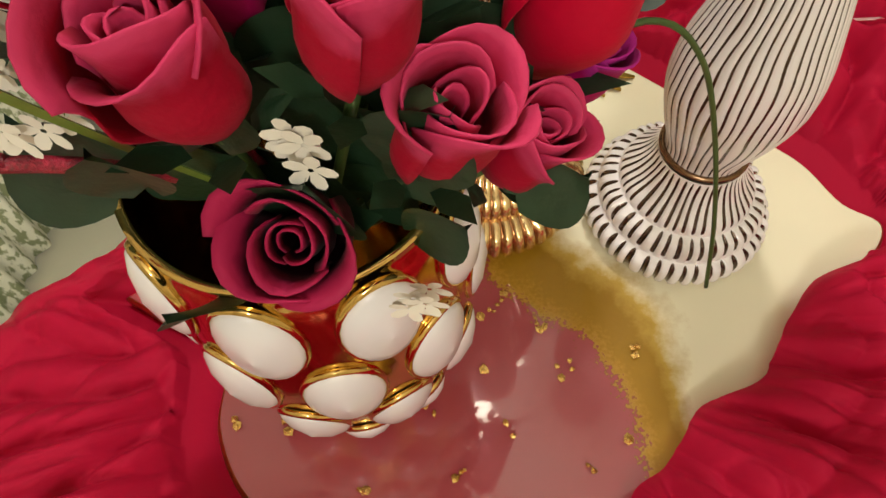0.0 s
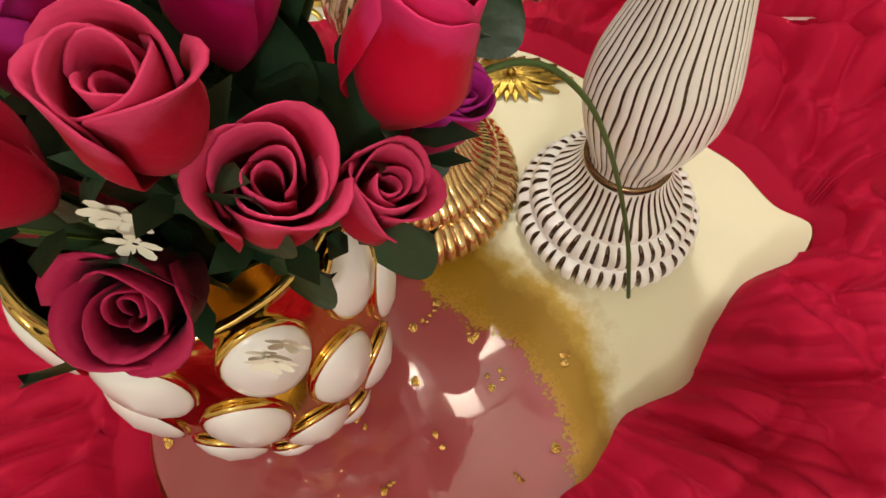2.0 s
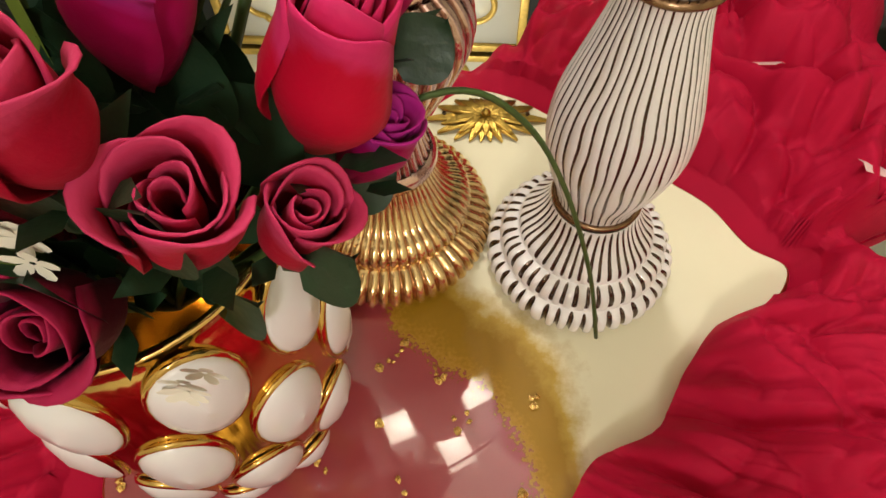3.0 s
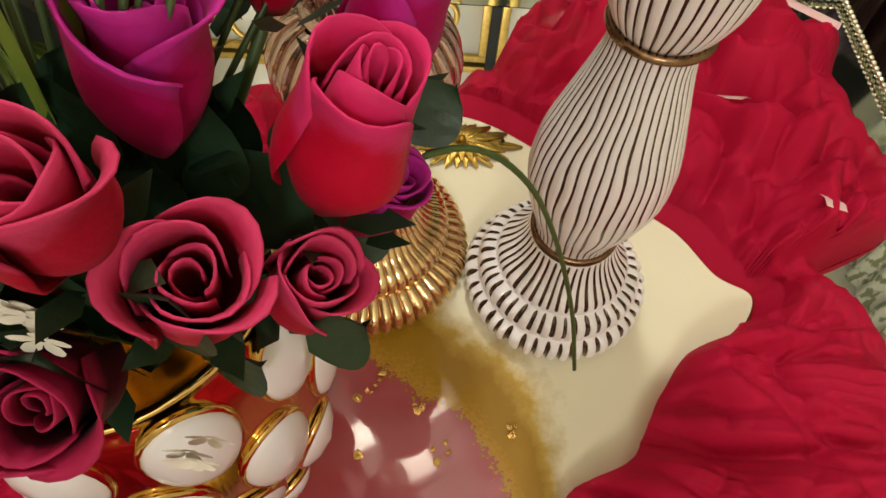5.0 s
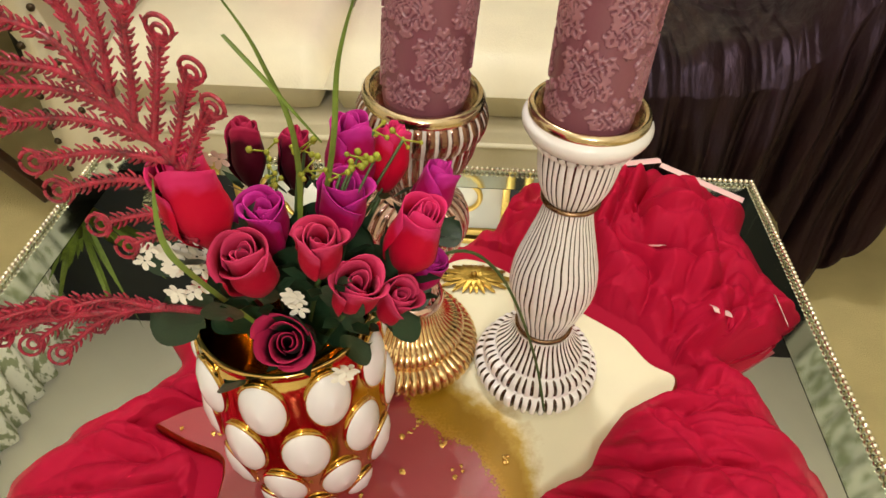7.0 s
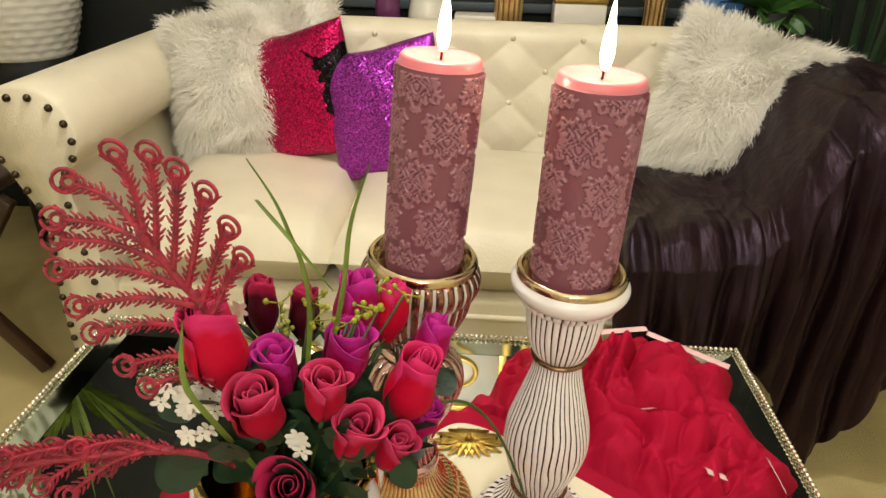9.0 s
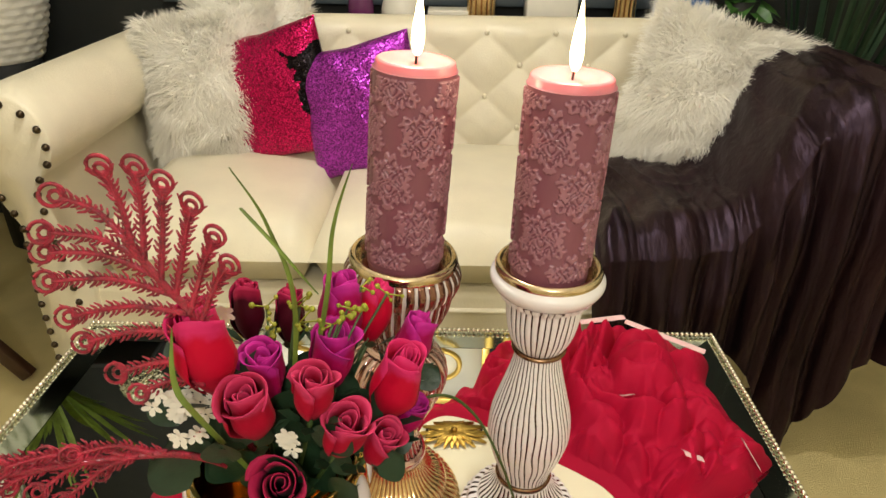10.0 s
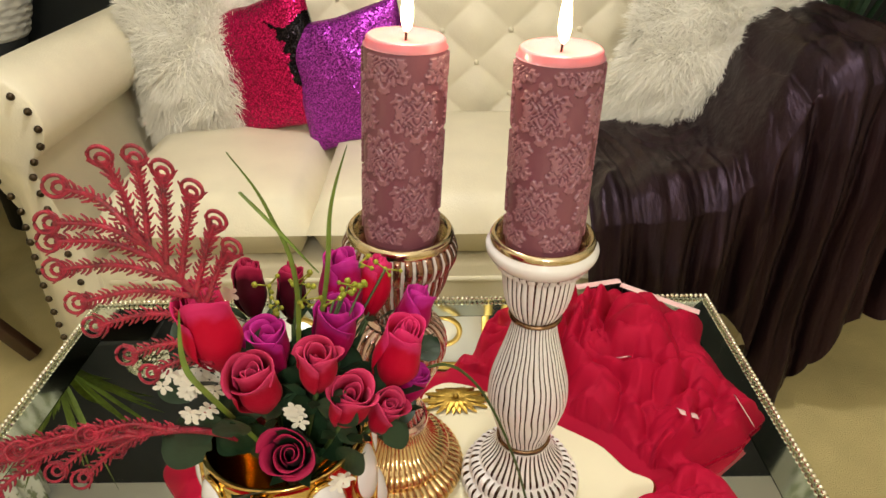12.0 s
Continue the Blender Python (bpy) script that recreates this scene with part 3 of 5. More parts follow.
def tray():
    o = empty("resin_tray", pose(0, 0, 0), "wavy resin serving tray, dusty red and cream with a gold vein", "tray")
    ring = smooth_profile(OUT + [OUT[0]], 6)[:-1]
    c = np.array((0.07, 0.0))
    levels = [0.985 * k / 44 for k in range(45)]
    verts, faces = [], []
    n = len(ring)
    for s in levels:
        verts += [(*(c + (p - c) * s), TRZ) for p in ring]
    edge0 = len(verts)
    for s, z in ((0.992, TRZ - 0.001), (1.0, TRZ - 0.004), (1.0, TZ + 0.003), (0.99, TZ + 0.0005)):
        verts += [(*(c + (p - c) * s), z) for p in ring]
    rows = len(levels) + 4
    top, rim = [], []
    for j in range(rows - 1):
        for i in range(n):
            k = (i + 1) % n
            (top if j < len(levels) - 1 else rim).append((j * n + i, j * n + k, (j + 1) * n + k, (j + 1) * n + i))
    rim.append(tuple((rows - 1) * n + i for i in range(n))[::-1])
    body = raw("slab", verts[:edge0], top, RESIN, o)
    me = body.data
    e0 = edge0 - n
    raw("rim", verts[e0:], [tuple(i - e0 for i in q) for q in rim], GOLD_OLD, o, "gold-painted edge")
    at = me.attributes.new("band", "FLOAT", "POINT")
    at.data.foreach_set("value", [max(-0.05, min(0.05, spread(v[0], v[1]))) for v in verts[:edge0]])
    return o


tray()


def tray_handle(x, y, turn):
    o = empty("tray_handle", pose(x, y, TRZ + 0.001, 0, 0, turn), "antique gold flower-shaped tray handle with long petals", "handle", "tray handles")

    def petal(a, length, width, z):
        v, f = [], []
        n = 8
        for i in range(n + 1):
            t = i / n
            w = width * math.sin(math.pi * min(1, t * 0.93 + 0.05)) ** 0.8
            for s, h in ((-1, 0), (-0.72, 0.0022), (-0.3, 0.0008), (0, 0.0016), (0.3, 0.0008), (0.72, 0.0022), (1, 0)):
                v.append((t * length, s * w, z + h + 0.004 * math.sin(math.pi * t) * 0.6 - 0.002 * t))
        for i in range(n):
            for k in range(6):
                p = i * 7 + k
                f.append((p, p + 7, p + 8, p + 1))
        m = Matrix.Rotation(a, 3, "Z")
        return [m @ Vector(p) for p in v], f
    for ln, lay, z in ((18, 0, 0.002), (14, 1, 0.005)):
        for k in range(ln):
            a = 2 * math.pi * (k + 0.5 * lay) / ln
            L = (0.044 - 0.024 * abs(math.sin(a))) * (1 if lay == 0 else 0.82)
            v, f = petal(a, L, 0.0033, z)
            p = raw("petal", v, f, GOLD_OLD, o)
    v, f = ball_data((0, 0, 0.008), 0.0035)
    raw("centre", v, f, GOLD_OLD, o)
    for sx in (-1, 1):
        v, f = ball_data((sx * 0.029, 0.0, 0.0075), 0.0016)
        raw("screw", v, f, STUD, o)
    return o


tray_handle(0.1, 0.158, 2)
tray_handle(0.037, -0.155, 8)



def flakes():
    rng = random.Random(4)
    spots = [(-0.044, 0.06), (-0.069, 0.044), (-0.032, 0.035), (-0.055, 0.0), (-0.037, -0.009), (-0.076, -0.026), (-0.107, -0.035), (-0.143, -0.03), (-0.056, -0.058), (-0.018, -0.042), (-0.003, -0.038),
             (0.0, -0.022), (0.021, -0.012), (0.058, -0.016), (0.049, -0.028), (0.08, -0.037), (0.096, -0.051), (0.09, -0.061), (0.05, -0.058), (0.015, -0.064), (-0.002, -0.086), (0.02, -0.084),
             (-0.08, -0.098), (-0.052, -0.099), (0.065, -0.091), (0.125, -0.089), (0.132, -0.047), (-0.01, -0.125), (0.103, -0.105), (-0.03, -0.14), (0.085, -0.13), (0.04, -0.115)]
    for x, y in spots:
        o = empty("gold_flake", pose(x, y, TRZ + 0.0006, 0, 0, rng.uniform(0, 360)), "tiny crumpled gold leaf flake on the tray", "gold flake", "gold leaf flakes")
        v, f = [], []
        for k in range(rng.randint(2, 4)):
            cx, cy, r = rng.gauss(0, 0.0032), rng.gauss(0, 0.0016), rng.uniform(0.0013, 0.0032)
            n = 6
            b = len(v)
            v.append((cx, cy, 0.0016))
            v += [(cx + r * rng.uniform(0.5, 1.2) * math.cos(i), cy + r * rng.uniform(0.5, 1.2) * math.sin(i), rng.uniform(0, 0.0014)) for i in range(n)]
            f += [(b, b + 1 + i, b + 1 + (i + 1) % n) for i in range(n)]
        raw("leaf", v, f, FLAKE, o, smooth=False)


flakes()


# ---- candle holders and candles ----
def sp(pts, n=7):
    return [tuple(p) for p in smooth_profile(pts, n)]


def white_holder(x, y):
    o = empty("candle_holder", pose(x, y, TRZ + 0.001, 0, 1.2, 0), "white ceramic candle holder with dark brown grooves and bronze rings", "candle holder", "candle holders")
    lathe("base", sp([(0.048, 0.0), (0.0532, 0.004), (0.0552, 0.0105), (0.0535, 0.0165), (0.0475, 0.0195)], 9), WHITE_BASE, o, 336, 42, 0.07, wobble=0.06, fade=0.2)
    lathe("tier", sp([(0.0475, 0.0195), (0.0482, 0.0245), (0.0458, 0.0305), (0.0385, 0.0335)], 9), WHITE_BASE, o, 336, 42, 0.07, wobble=0.06, fade=0.2)
    lathe("tier", sp([(0.0385, 0.0335), (0.0372, 0.0385), (0.0305, 0.046), (0.0258, 0.054), (0.0238, 0.062)], 9), WHITE_BASE, o, 336, 42, 0.05, wobble=0.06, fade=0.15)
    lathe("ring", ring_prof(0.0225, 0.0645, 0.0018), BRONZE, o, 48, label="worn bronze ring")
    lathe("stem", sp([(0.0215, 0.065), (0.0232, 0.073), (0.029, 0.089), (0.0335, 0.107), (0.0342, 0.118), (0.0325, 0.134), (0.027, 0.155), (0.0215, 0.175), (0.0185, 0.188), (0.018, 0.197)], 9),
          WHITE_RIB, o, 320, 40, 0.03, twist=1.2, wobble=0.07, fade=0.03)
    lathe("ring", ring_prof(0.0196, 0.199, 0.0020), BRONZE, o, 48, label="worn bronze ring")
    lathe("cup", sp([(0.018, 0.2), (0.021, 0.204), (0.0255, 0.215), (0.028, 0.23), (0.029, 0.243), (0.031, 0.249)]), WHITE_RIB, o, 288, 36, 0.04, wobble=0.05)
    lathe("scallop", sp([(0.0300, 0.2445), (0.0345, 0.2475), (0.0372, 0.2525)]), WHITE_RIB, o, 288, 36, 0.10, wobble=0.08, label="scalloped lower edge of the rim")
    lathe("rim", sp([(0.031, 0.249), (0.037, 0.253), (0.0415, 0.259), (0.042, 0.264), (0.039, 0.268)]), WHITE_PLAIN, o, 96, label="plain glossy white rim")
    lathe("gold_lip", [(0.039, 0.268), (0.0395, 0.271), (0.0375, 0.274), (0.0345, 0.273), (0.0325, 0.268), (0.031, 0.263), (0.012, 0.2625), (0.0, 0.2625)], GOLD, o, 64, label="polished pale gold rim")
    return o


def gold_holder(x, y):
    o = empty("candle_holder", pose(x, y, TRZ + 0.0018, 0, 4.0, 0), "gold and copper mercury-glass candle holder with ribbed body", "candle holder", "candle holders")
    lathe("base", sp([(0.056, 0.0), (0.064, 0.004), (0.067, 0.011), (0.063, 0.019), (0.055, 0.0235), (0.0505, 0.025)]), GOLD_RIB, o, 392, 56, 0.05, wobble=0.02)
    lathe("step", sp([(0.0505, 0.025), (0.0525, 0.029), (0.0515, 0.034), (0.047, 0.0385), (0.0405, 0.0415), (0.0345, 0.0475), (0.029, 0.056), (0.0265, 0.063)]), GOLD_RIB, o, 392, 56, 0.025, wobble=0.02)
    lathe("collar", [(0.0265, 0.062), (0.0292, 0.064), (0.0305, 0.068), (0.0292, 0.072), (0.0265, 0.074)], COPPER_RIB, o, 64, label="smooth copper collar")
    lathe("stem", sp([(0.0265, 0.073), (0.024, 0.079), (0.0215, 0.088), (0.0225, 0.098), (0.028, 0.113), (0.036, 0.132), (0.042, 0.15), (0.042, 0.163), (0.036, 0.175), (0.028, 0.181)], 8), COPPER_RIB, o, 308, 28, 0.07)
    lathe("ring", ring_prof(0.0245, 0.185, 0.004), COPPER_RIB, o, 48)
    lathe("cup", sp([(0.022, 0.188), (0.024, 0.196), (0.032, 0.208), (0.0385, 0.224), (0.0405, 0.238)]), COPPER_WHITE, o, 288, 32, 0.06)
    lathe("rim", sp([(0.0405, 0.238), (0.044, 0.243), (0.0455, 0.252), (0.043, 0.259), (0.041, 0.2615)]), COPPER_WHITE, o, 288, 32, 0.04)
    lathe("gold_lip", [(0.041, 0.2615), (0.0415, 0.266), (0.039, 0.2695), (0.036, 0.268), (0.034, 0.264), (0.0325, 0.259), (0.012, 0.2585), (0.0, 0.2585)], GOLD, o, 64, label="polished pale gold rim")
    return o


white_holder(0.158, 0.05)
gold_holder(0.038, 0.07)


def damask(u, v):
    """Height of the floral relief at u (round, in cells) and v (up, in cells): curled medallions set in a drop repeat."""
    h = 0.0
    for du, dv in ((0, 0), (0.5, 0.5)):
        x = ((u + du) % 1.0) - 0.5
        y = ((v + dv) % 1.0) - 0.5
        ax = abs(x)
        X, Y = ax * 2.3, y * 3.0
        r = math.hypot(X, Y)
        a = math.atan2(Y, X)
        edge = 0.84 + 0.13 * math.cos(6 * a + math.pi) + 0.06 * math.cos(18 * a)
        swirl = math.sin(19 * a + 13 * r) + 0.8 * math.sin(27 * r - 3 * math.cos(5 * a))
        if edge * 0.68 < r < edge and swirl > -0.55:
            h = 1.0
        elif r < edge * 0.60 and math.sin(31 * X + 6 * math.sin(9 * Y)) + math.cos(22 * Y + 4 * math.cos(12 * X)) > -0.1:
            h = 1.0
    x, y = ((u * 2) % 1.0) - 0.5, ((v * 2 + 0.5) % 1.0) - 0.5
    if math.hypot(x * 1.3, y) < 0.15 + 0.05 * math.cos(5 * math.atan2(y, x)):
        h = 1.0
    return h


def candle(x, y, z, r, height, turn, lean=0.0):
    o = empty("candle", pose(x, y, z, 0, lean, 0) @ pose(0, 0, 0, 0, 0, turn), "lit mauve pillar candle with raised damask pattern", "candle", "pillar candles")
    seg, rows = 380, 280
    verts, faces, relief = [], [], []
    for j in range(rows + 1):
        zz = 0.006 + (height - 0.012) * j / rows
        for i in range(seg):
            a = 2 * math.pi * i / seg
            h = damask(i / seg * 4, (zz - 0.01) / 0.066) if 0.01 < zz < height - 0.009 else 0
            rr = r + 0.0017 * h
            relief.append(h)
            verts.append((rr * math.cos(a), rr * math.sin(a), zz))
    for j in range(rows):
        for i in range(seg):
            k = (i + 1) % seg
            faces.append((j * seg + i, j * seg + k, (j + 1) * seg + k, (j + 1) * seg + i))
    body = raw("body", verts, faces, WAX_RELIEF, o)
    body.data.attributes.new("groove", "FLOAT", "POINT").data.foreach_set("value", relief)
    lathe("foot", [(0.0, 0.0), (r - 0.001, 0.0), (r, 0.006)], WAX, o, 64)
    lathe("top", [(r + 0.0006, height - 0.0061), (r - 0.0008, height - 0.0052), (r - 0.0014, height - 0.0015), (r - 0.003, height), (r - 0.006, height - 0.001), (r * 0.6, height - 0.003), (0.0, height - 0.0035)], WAX_TOP, o, 64,
          label="pale pink melted wax top")
    v, f = tube_data([(0, 0, height - 0.004), (0.0005, 0, height + 0.002), (0.002, 0, height + 0.006)], 0.0009)
    wick = raw("wick", v, f, WICK, o)
    fl = lathe("flame", sp([(0.0, 0.0), (0.0026, 0.003), (0.0042, 0.010), (0.0036, 0.021), (0.0017, 0.034), (0.0, 0.047)]), FLAME, wick, 16, label="tall bright flame")
    fl.location = (0.001, 0, height + 0.001)
    return o


candle(0.1635, 0.05, TRZ + 0.2637, 0.0282, 0.146, 20, 1.2)
candle(0.0562, 0.07, TRZ + 0.26, 0.0280, 0.154, 65, 4.0)

# ---- vase with flowers ----
VX, VY = -0.0195, -0.054
VPROF = sp([(0.031, 0.0), (0.039, 0.004), (0.050, 0.032), (0.0575, 0.075), (0.0585, 0.102), (0.0575, 0.139), (0.0555, 0.169), (0.0535, 0.180), (0.0545, 0.185)], 6)


def vase():
    o = empty("vase", pose(VX, VY, TRZ + 0.0005), "round gold vase covered with raised white oval medallions", "vase")
    inner = [(r - 0.003, z) for r, z in VPROF[::-1]][:-2] + [(0.0, 0.006)]
    lathe("body", [(0.0, 0.0)] + VPROF + inner, GOLD_VASE, o, 96, label="shiny gold body")

    def prof_at(z):
        for (r0, z0), (r1, z1) in zip(VPROF, VPROF[1:]):
            if z0 <= z <= z1:
                t = (z - z0) / max(1e-6, z1 - z0)
                return r0 + (r1 - r0) * t, math.atan2(r1 - r0, z1 - z0)
        return VPROF[-1][0], 0
    for row, (z, n, w, h) in enumerate(((0.023, 9, 0.0128, 0.0185), (0.064, 9, 0.0154, 0.0238), (0.109, 9, 0.0158, 0.0246), (0.156, 9, 0.0150, 0.0232))):
        r, tilt = prof_at(z)
        for k in range(n):
            a = 2 * math.pi * (k + 0.5 * (row % 2)) / n + 0.1
            q = Matrix.Rotation(a, 4, "Z") @ Matrix.Translation((r, 0, z)) @ Matrix.Rotation(tilt, 4, "Y")
            for nm, s0, prof, m in (("oval_rim", 1.0, [(1.03, 0.0), (1.05, 0.0014), (1.0, 0.0028), (0.95, 0.0022), (0.93, 0.0012)], GOLD_VASE), ("oval", 0.965, [(1.0, 0.001), (0.985, 0.0026), (0.93, 0.0038), (0.6, 0.0062), (0.0, 0.0078)], PLAST_W)):
                v, f = [], []
                seg = 22
                for rr, d in prof:
                    for i in range(seg):
                        b = 2 * math.pi * i / seg
                        yy, zz = w * s0 * rr * math.cos(b), h * s0 * rr * math.sin(b)
                        v.append(q @ Vector((d - 0.5 * yy * yy / r - 0.0005, yy, zz)))
                for j in range(len(prof) - 1):
                    for i in range(seg):
                        kk = (i + 1) % seg
                        f.append((j * seg + i, j * seg + kk, (j + 1) * seg + kk, (j + 1) * seg + i))
                rim = raw(nm, v, f, m, o if nm == "oval_rim" else rim, "glossy white oval" if nm == "oval" else "")
    return o


GOLD_VASE = mat("bright_gold", (0.72, 0.48, 0.16), 0.1, 1.0, scale=60, vary=0.12)
vase()


def petal_sheet(width, height, curl, cup, rng, n=11, spiral=0.0, close=0.2):
    """One rose petal rising along +z: a swelling bud wall whose wavy lip rolls outwards and down."""
    v, f = [], []
    ph = rng.uniform(0, 6)
    dip = rng.uniform(-0.25, 0.25)
    for j in range(n + 1):
        t = j / n
        for i in range(n + 1):
            s = i / n * 2 - 1
            th = s * width * (0.5 + 0.5 * math.sin(math.pi * min(0.5, 0.12 + 0.5 * t)))
            top = height * (1 - 0.17 * abs(s - dip) ** 2.2)
            z = t * top
            belly = 0.34 + 0.66 * math.sin(min(1.0, t * 1.7) * math.pi * 0.5) - close * (max(0, t - 0.45) / 0.55) ** 1.4
            rad = cup * belly * (1 + spiral * s)
            roll = max(0, t - 0.70) / 0.30
            lift = curl * (0.75 + 0.5 * math.sin(2.3 * s + ph))
            rad += lift * cup * roll ** 1.5
            z -= lift * 0.55 * cup * roll ** 3
            rad *= 1 + 0.035 * math.sin(4 * th + 5 * t + ph) * t
            v.append((rad * math.cos(th), rad * math.sin(th), z))
    for j in range(n):
        for i in range(n):
            a = j * (n + 1) + i
            f.append((a, a + 1, a + n + 2, a + n + 1))
    return v, f


def rose(pos, direction, size, material, openness, seed, name="rose"):
    rng = random.Random(seed)
    d = Vector(direction).normalized()
    q = Vector((0, 0, 1)).rotation_difference(d).to_matrix().to_4x4()
    label = {"rose_dusty": "open silk rose, dusty pink with red base", "rose_red": "tall silk rosebud, bright red and pink", "rose_magenta": "silk rosebud in purple magenta", "rose_dark": "open silk rose, dark wine red"}[material.name]
    o = empty(name, Matrix.Translation(pos) @ q @ Matrix.Rotation(rng.uniform(0, 6), 4, "Z"), label, "rose", "silk roses")
    layers = ((1, 0.27, 0.84, 2.7, 0.05), (2, 0.44, 0.93, 1.7, 0.10), (2, 0.64, 1.0, 1.75, 0.16 + 0.14 * openness), (3, 0.86, 1.0, 1.35, 0.16 + 0.30 * openness))
    bud = openness < 0.55
    if bud:
        layers = ((1, 0.24, 1.08, 2.7, 0.0), (2, 0.42, 1.08, 1.7, 0.04), (2, 0.64, 1.05, 1.75, 0.12), (3, 0.86, 1.04, 1.45, 0.26))
    for li, (n, cup, hh, wid, curl) in enumerate(layers):
        for k in range(n):
            v, f = petal_sheet(wid, size * 1.42 * hh * rng.uniform(0.96, 1.03), curl, size * (0.43 + 0.05 * openness) * cup * rng.uniform(0.95, 1.06), rng, spiral=0.16, close=0.4 if bud else 0.22)
            a = 2 * math.pi * (k + 0.37 * li) / n + rng.uniform(-0.15, 0.15)
            m = Matrix.Translation((0, 0, -size * 0.85)) @ Matrix.Rotation(a, 4, "Z")
            p = raw("petal", [m @ Vector(x) for x in v], f, material, o)
            p.data.attributes.new("lip", "FLOAT", "POINT").data.foreach_set("value", [q // 12 / 11 for q in range(144)])
            sm = p.modifiers.new("solid", "SOLIDIFY")
            sm.thickness = 0.0006
    v, f = [], []
    for k in range(5):
        a = 2 * math.pi * k / 5
        b = len(v)
        for t, w in ((0, 0.25), (0.5, 0.3), (1, 0.0)):
            for s in (-1, 1):
                aa = a + s * w
                v.append((size * (0.25 + 0.42 * t) * math.cos(aa), size * (0.25 + 0.42 * t) * math.sin(aa), size * (-0.92 + 0.4 * t)))
        f += [(b, b + 1, b + 3, b + 2), (b + 2, b + 3, b + 5, b + 4)]
    raw("sepal", v, f, LEAF_D, o)
    root = Vector((VX, VY, TRZ + 0.12))
    inv = o.matrix_world.inverted()
    a = Vector((0, 0, -size * 0.8))
    c = inv @ root
    v, f = tube_data([a + (c - a) * (i / 6) for i in range(7)], 0.0016)
    raw("stem", v, f, STEM, o)
    return o


C0 = Vector((VX, VY, TRZ + 0.13))
ROSES = [((0.02, -0.095, 0.741), 0.030, ROSE_PINK, 0.8, -0.5), ((-0.015, -0.1, 0.733), 0.034, ROSE_PINK, 0.7, -0.5), ((0.034, -0.09, 0.709), 0.034, ROSE_PINK, 0.7, -0.7),
         ((-0.001, -0.104, 0.680), 0.033, ROSE_DARK, 1.1, -1.3), ((-0.038, -0.09, 0.767), 0.043, ROSE_RED, 0.4, -0.1), ((0.024, -0.055, 0.737), 0.035, ROSE_MAG, 0.7, -0.2),
         ((0.062, -0.055, 0.718), 0.039, ROSE_RED, 0.5, -0.4), ((0.025, -0.03, 0.752), 0.037, ROSE_MAG, 0.3, 0.4), ((0.045, -0.02, 0.746), 0.03, ROSE_RED, 0.4, 0.5),
         ((-0.013, -0.07, 0.735), 0.031, ROSE_MAG, 0.7, 0.0), ((0.07, -0.03, 0.728), 0.033, ROSE_MAG, 0.4, 0.2), ((0.067, -0.045, 0.682), 0.027, ROSE_MAG, 0.8, -0.5),
         ((-0.07, -0.04, 0.722), 0.025, ROSE_MAG, 0.4, 0.2), ((0.053, -0.077, 0.688), 0.028, ROSE_PINK, 0.7, -0.8), ((-0.036, -0.02, 0.744), 0.029, ROSE_DARK, 0.4, 0.5), ((-0.012, -0.01, 0.735), 0.028, ROSE_DARK, 0.4, 0.5)]
for i, (p, s, m, op, fwd) in enumerate(ROSES):
    d = (Vector(p) - C0).normalized() * 0.8 + Vector((0, 0.22 * fwd, 0.75 + 0.35 * fwd))
    rose(p, d, s * 0.93, m, op, 10 + i)


def feather_data(pts, barb, r=0.0015, curl=True):
    """A glittered plume: a rib with short barbs on both sides and a curled eye at the tip."""
    pts = [Vector(p) for p in pts]
    path = [Vector(p) for p in smooth_profile(pts, 10)]
    barbs = []
    items = [tube_data(path, [r * (1.2 - 0.5 * i / len(path)) for i in range(len(path))], 5)]
    n = len(path)
    view = Vector((0, -1, 0.35)).normalized()
    total = sum((b - a).length for a, b in zip(path, path[1:]))
    count = int(total / 0.0027)
    for k in range(count):
        t = (0.12 + 0.88 * k / count) * (n - 1)
        i = min(int(t), n - 2)
        p = path[i].lerp(path[i + 1], t - i)
        d = (path[i + 1] - path[i]).normalized()
        side = d.cross(view).normalized()
        L = barb * (0.75 + 0.25 * math.sin(k * 2.3)) * (1.0 if k < count * 0.85 else 1.5)
        for s in (-1, 1):
            q = p + L * (0.72 * d + s * 0.85 * side)
            mid = p + L * 0.5 * (0.5 * d + s * 1.0 * side)
            barbs.append(tube_data([p, mid, q], [0.0009, 0.0008, 0.0004], 4))
    if curl:
        d = (path[-1] - path[-2]).normalized()
        side = d.cross(view).normalized()
        for R, off in ((0.0052, 0.003), (0.0026, 0.0015)):
            c = path[-1] + d * off
            items.append(tube_data([c + R * (math.cos(a) * side + math.sin(a) * d) for a in [0.35 * j for j in range(19)]], 0.0010, 4))
    return join_data(items), join_data(barbs)


def spray(stem, plumes, barb, label, curl=True):
    o = empty("feather_spray", pose(0, 0, 0), label, "decorative spray", "glitter sprays")
    v, f = tube_data(smooth_profile(stem, 8), 0.0021, 6)
    raw("stem", v, f, GLITTER, o)
    for root, tip in plumes:
        root, tip = Vector(root), Vector(tip)
        mid = root.lerp(tip, 0.5) + Vector((0, 0.003, 0.003))
        rib, barbs = feather_data([root, mid, tip], barb, curl=curl)
        plume = raw("plume", *rib, GLITTER, o)
        tagged(raw("barb", *barbs, GLITTER, plume), kind="stuff")
    return o


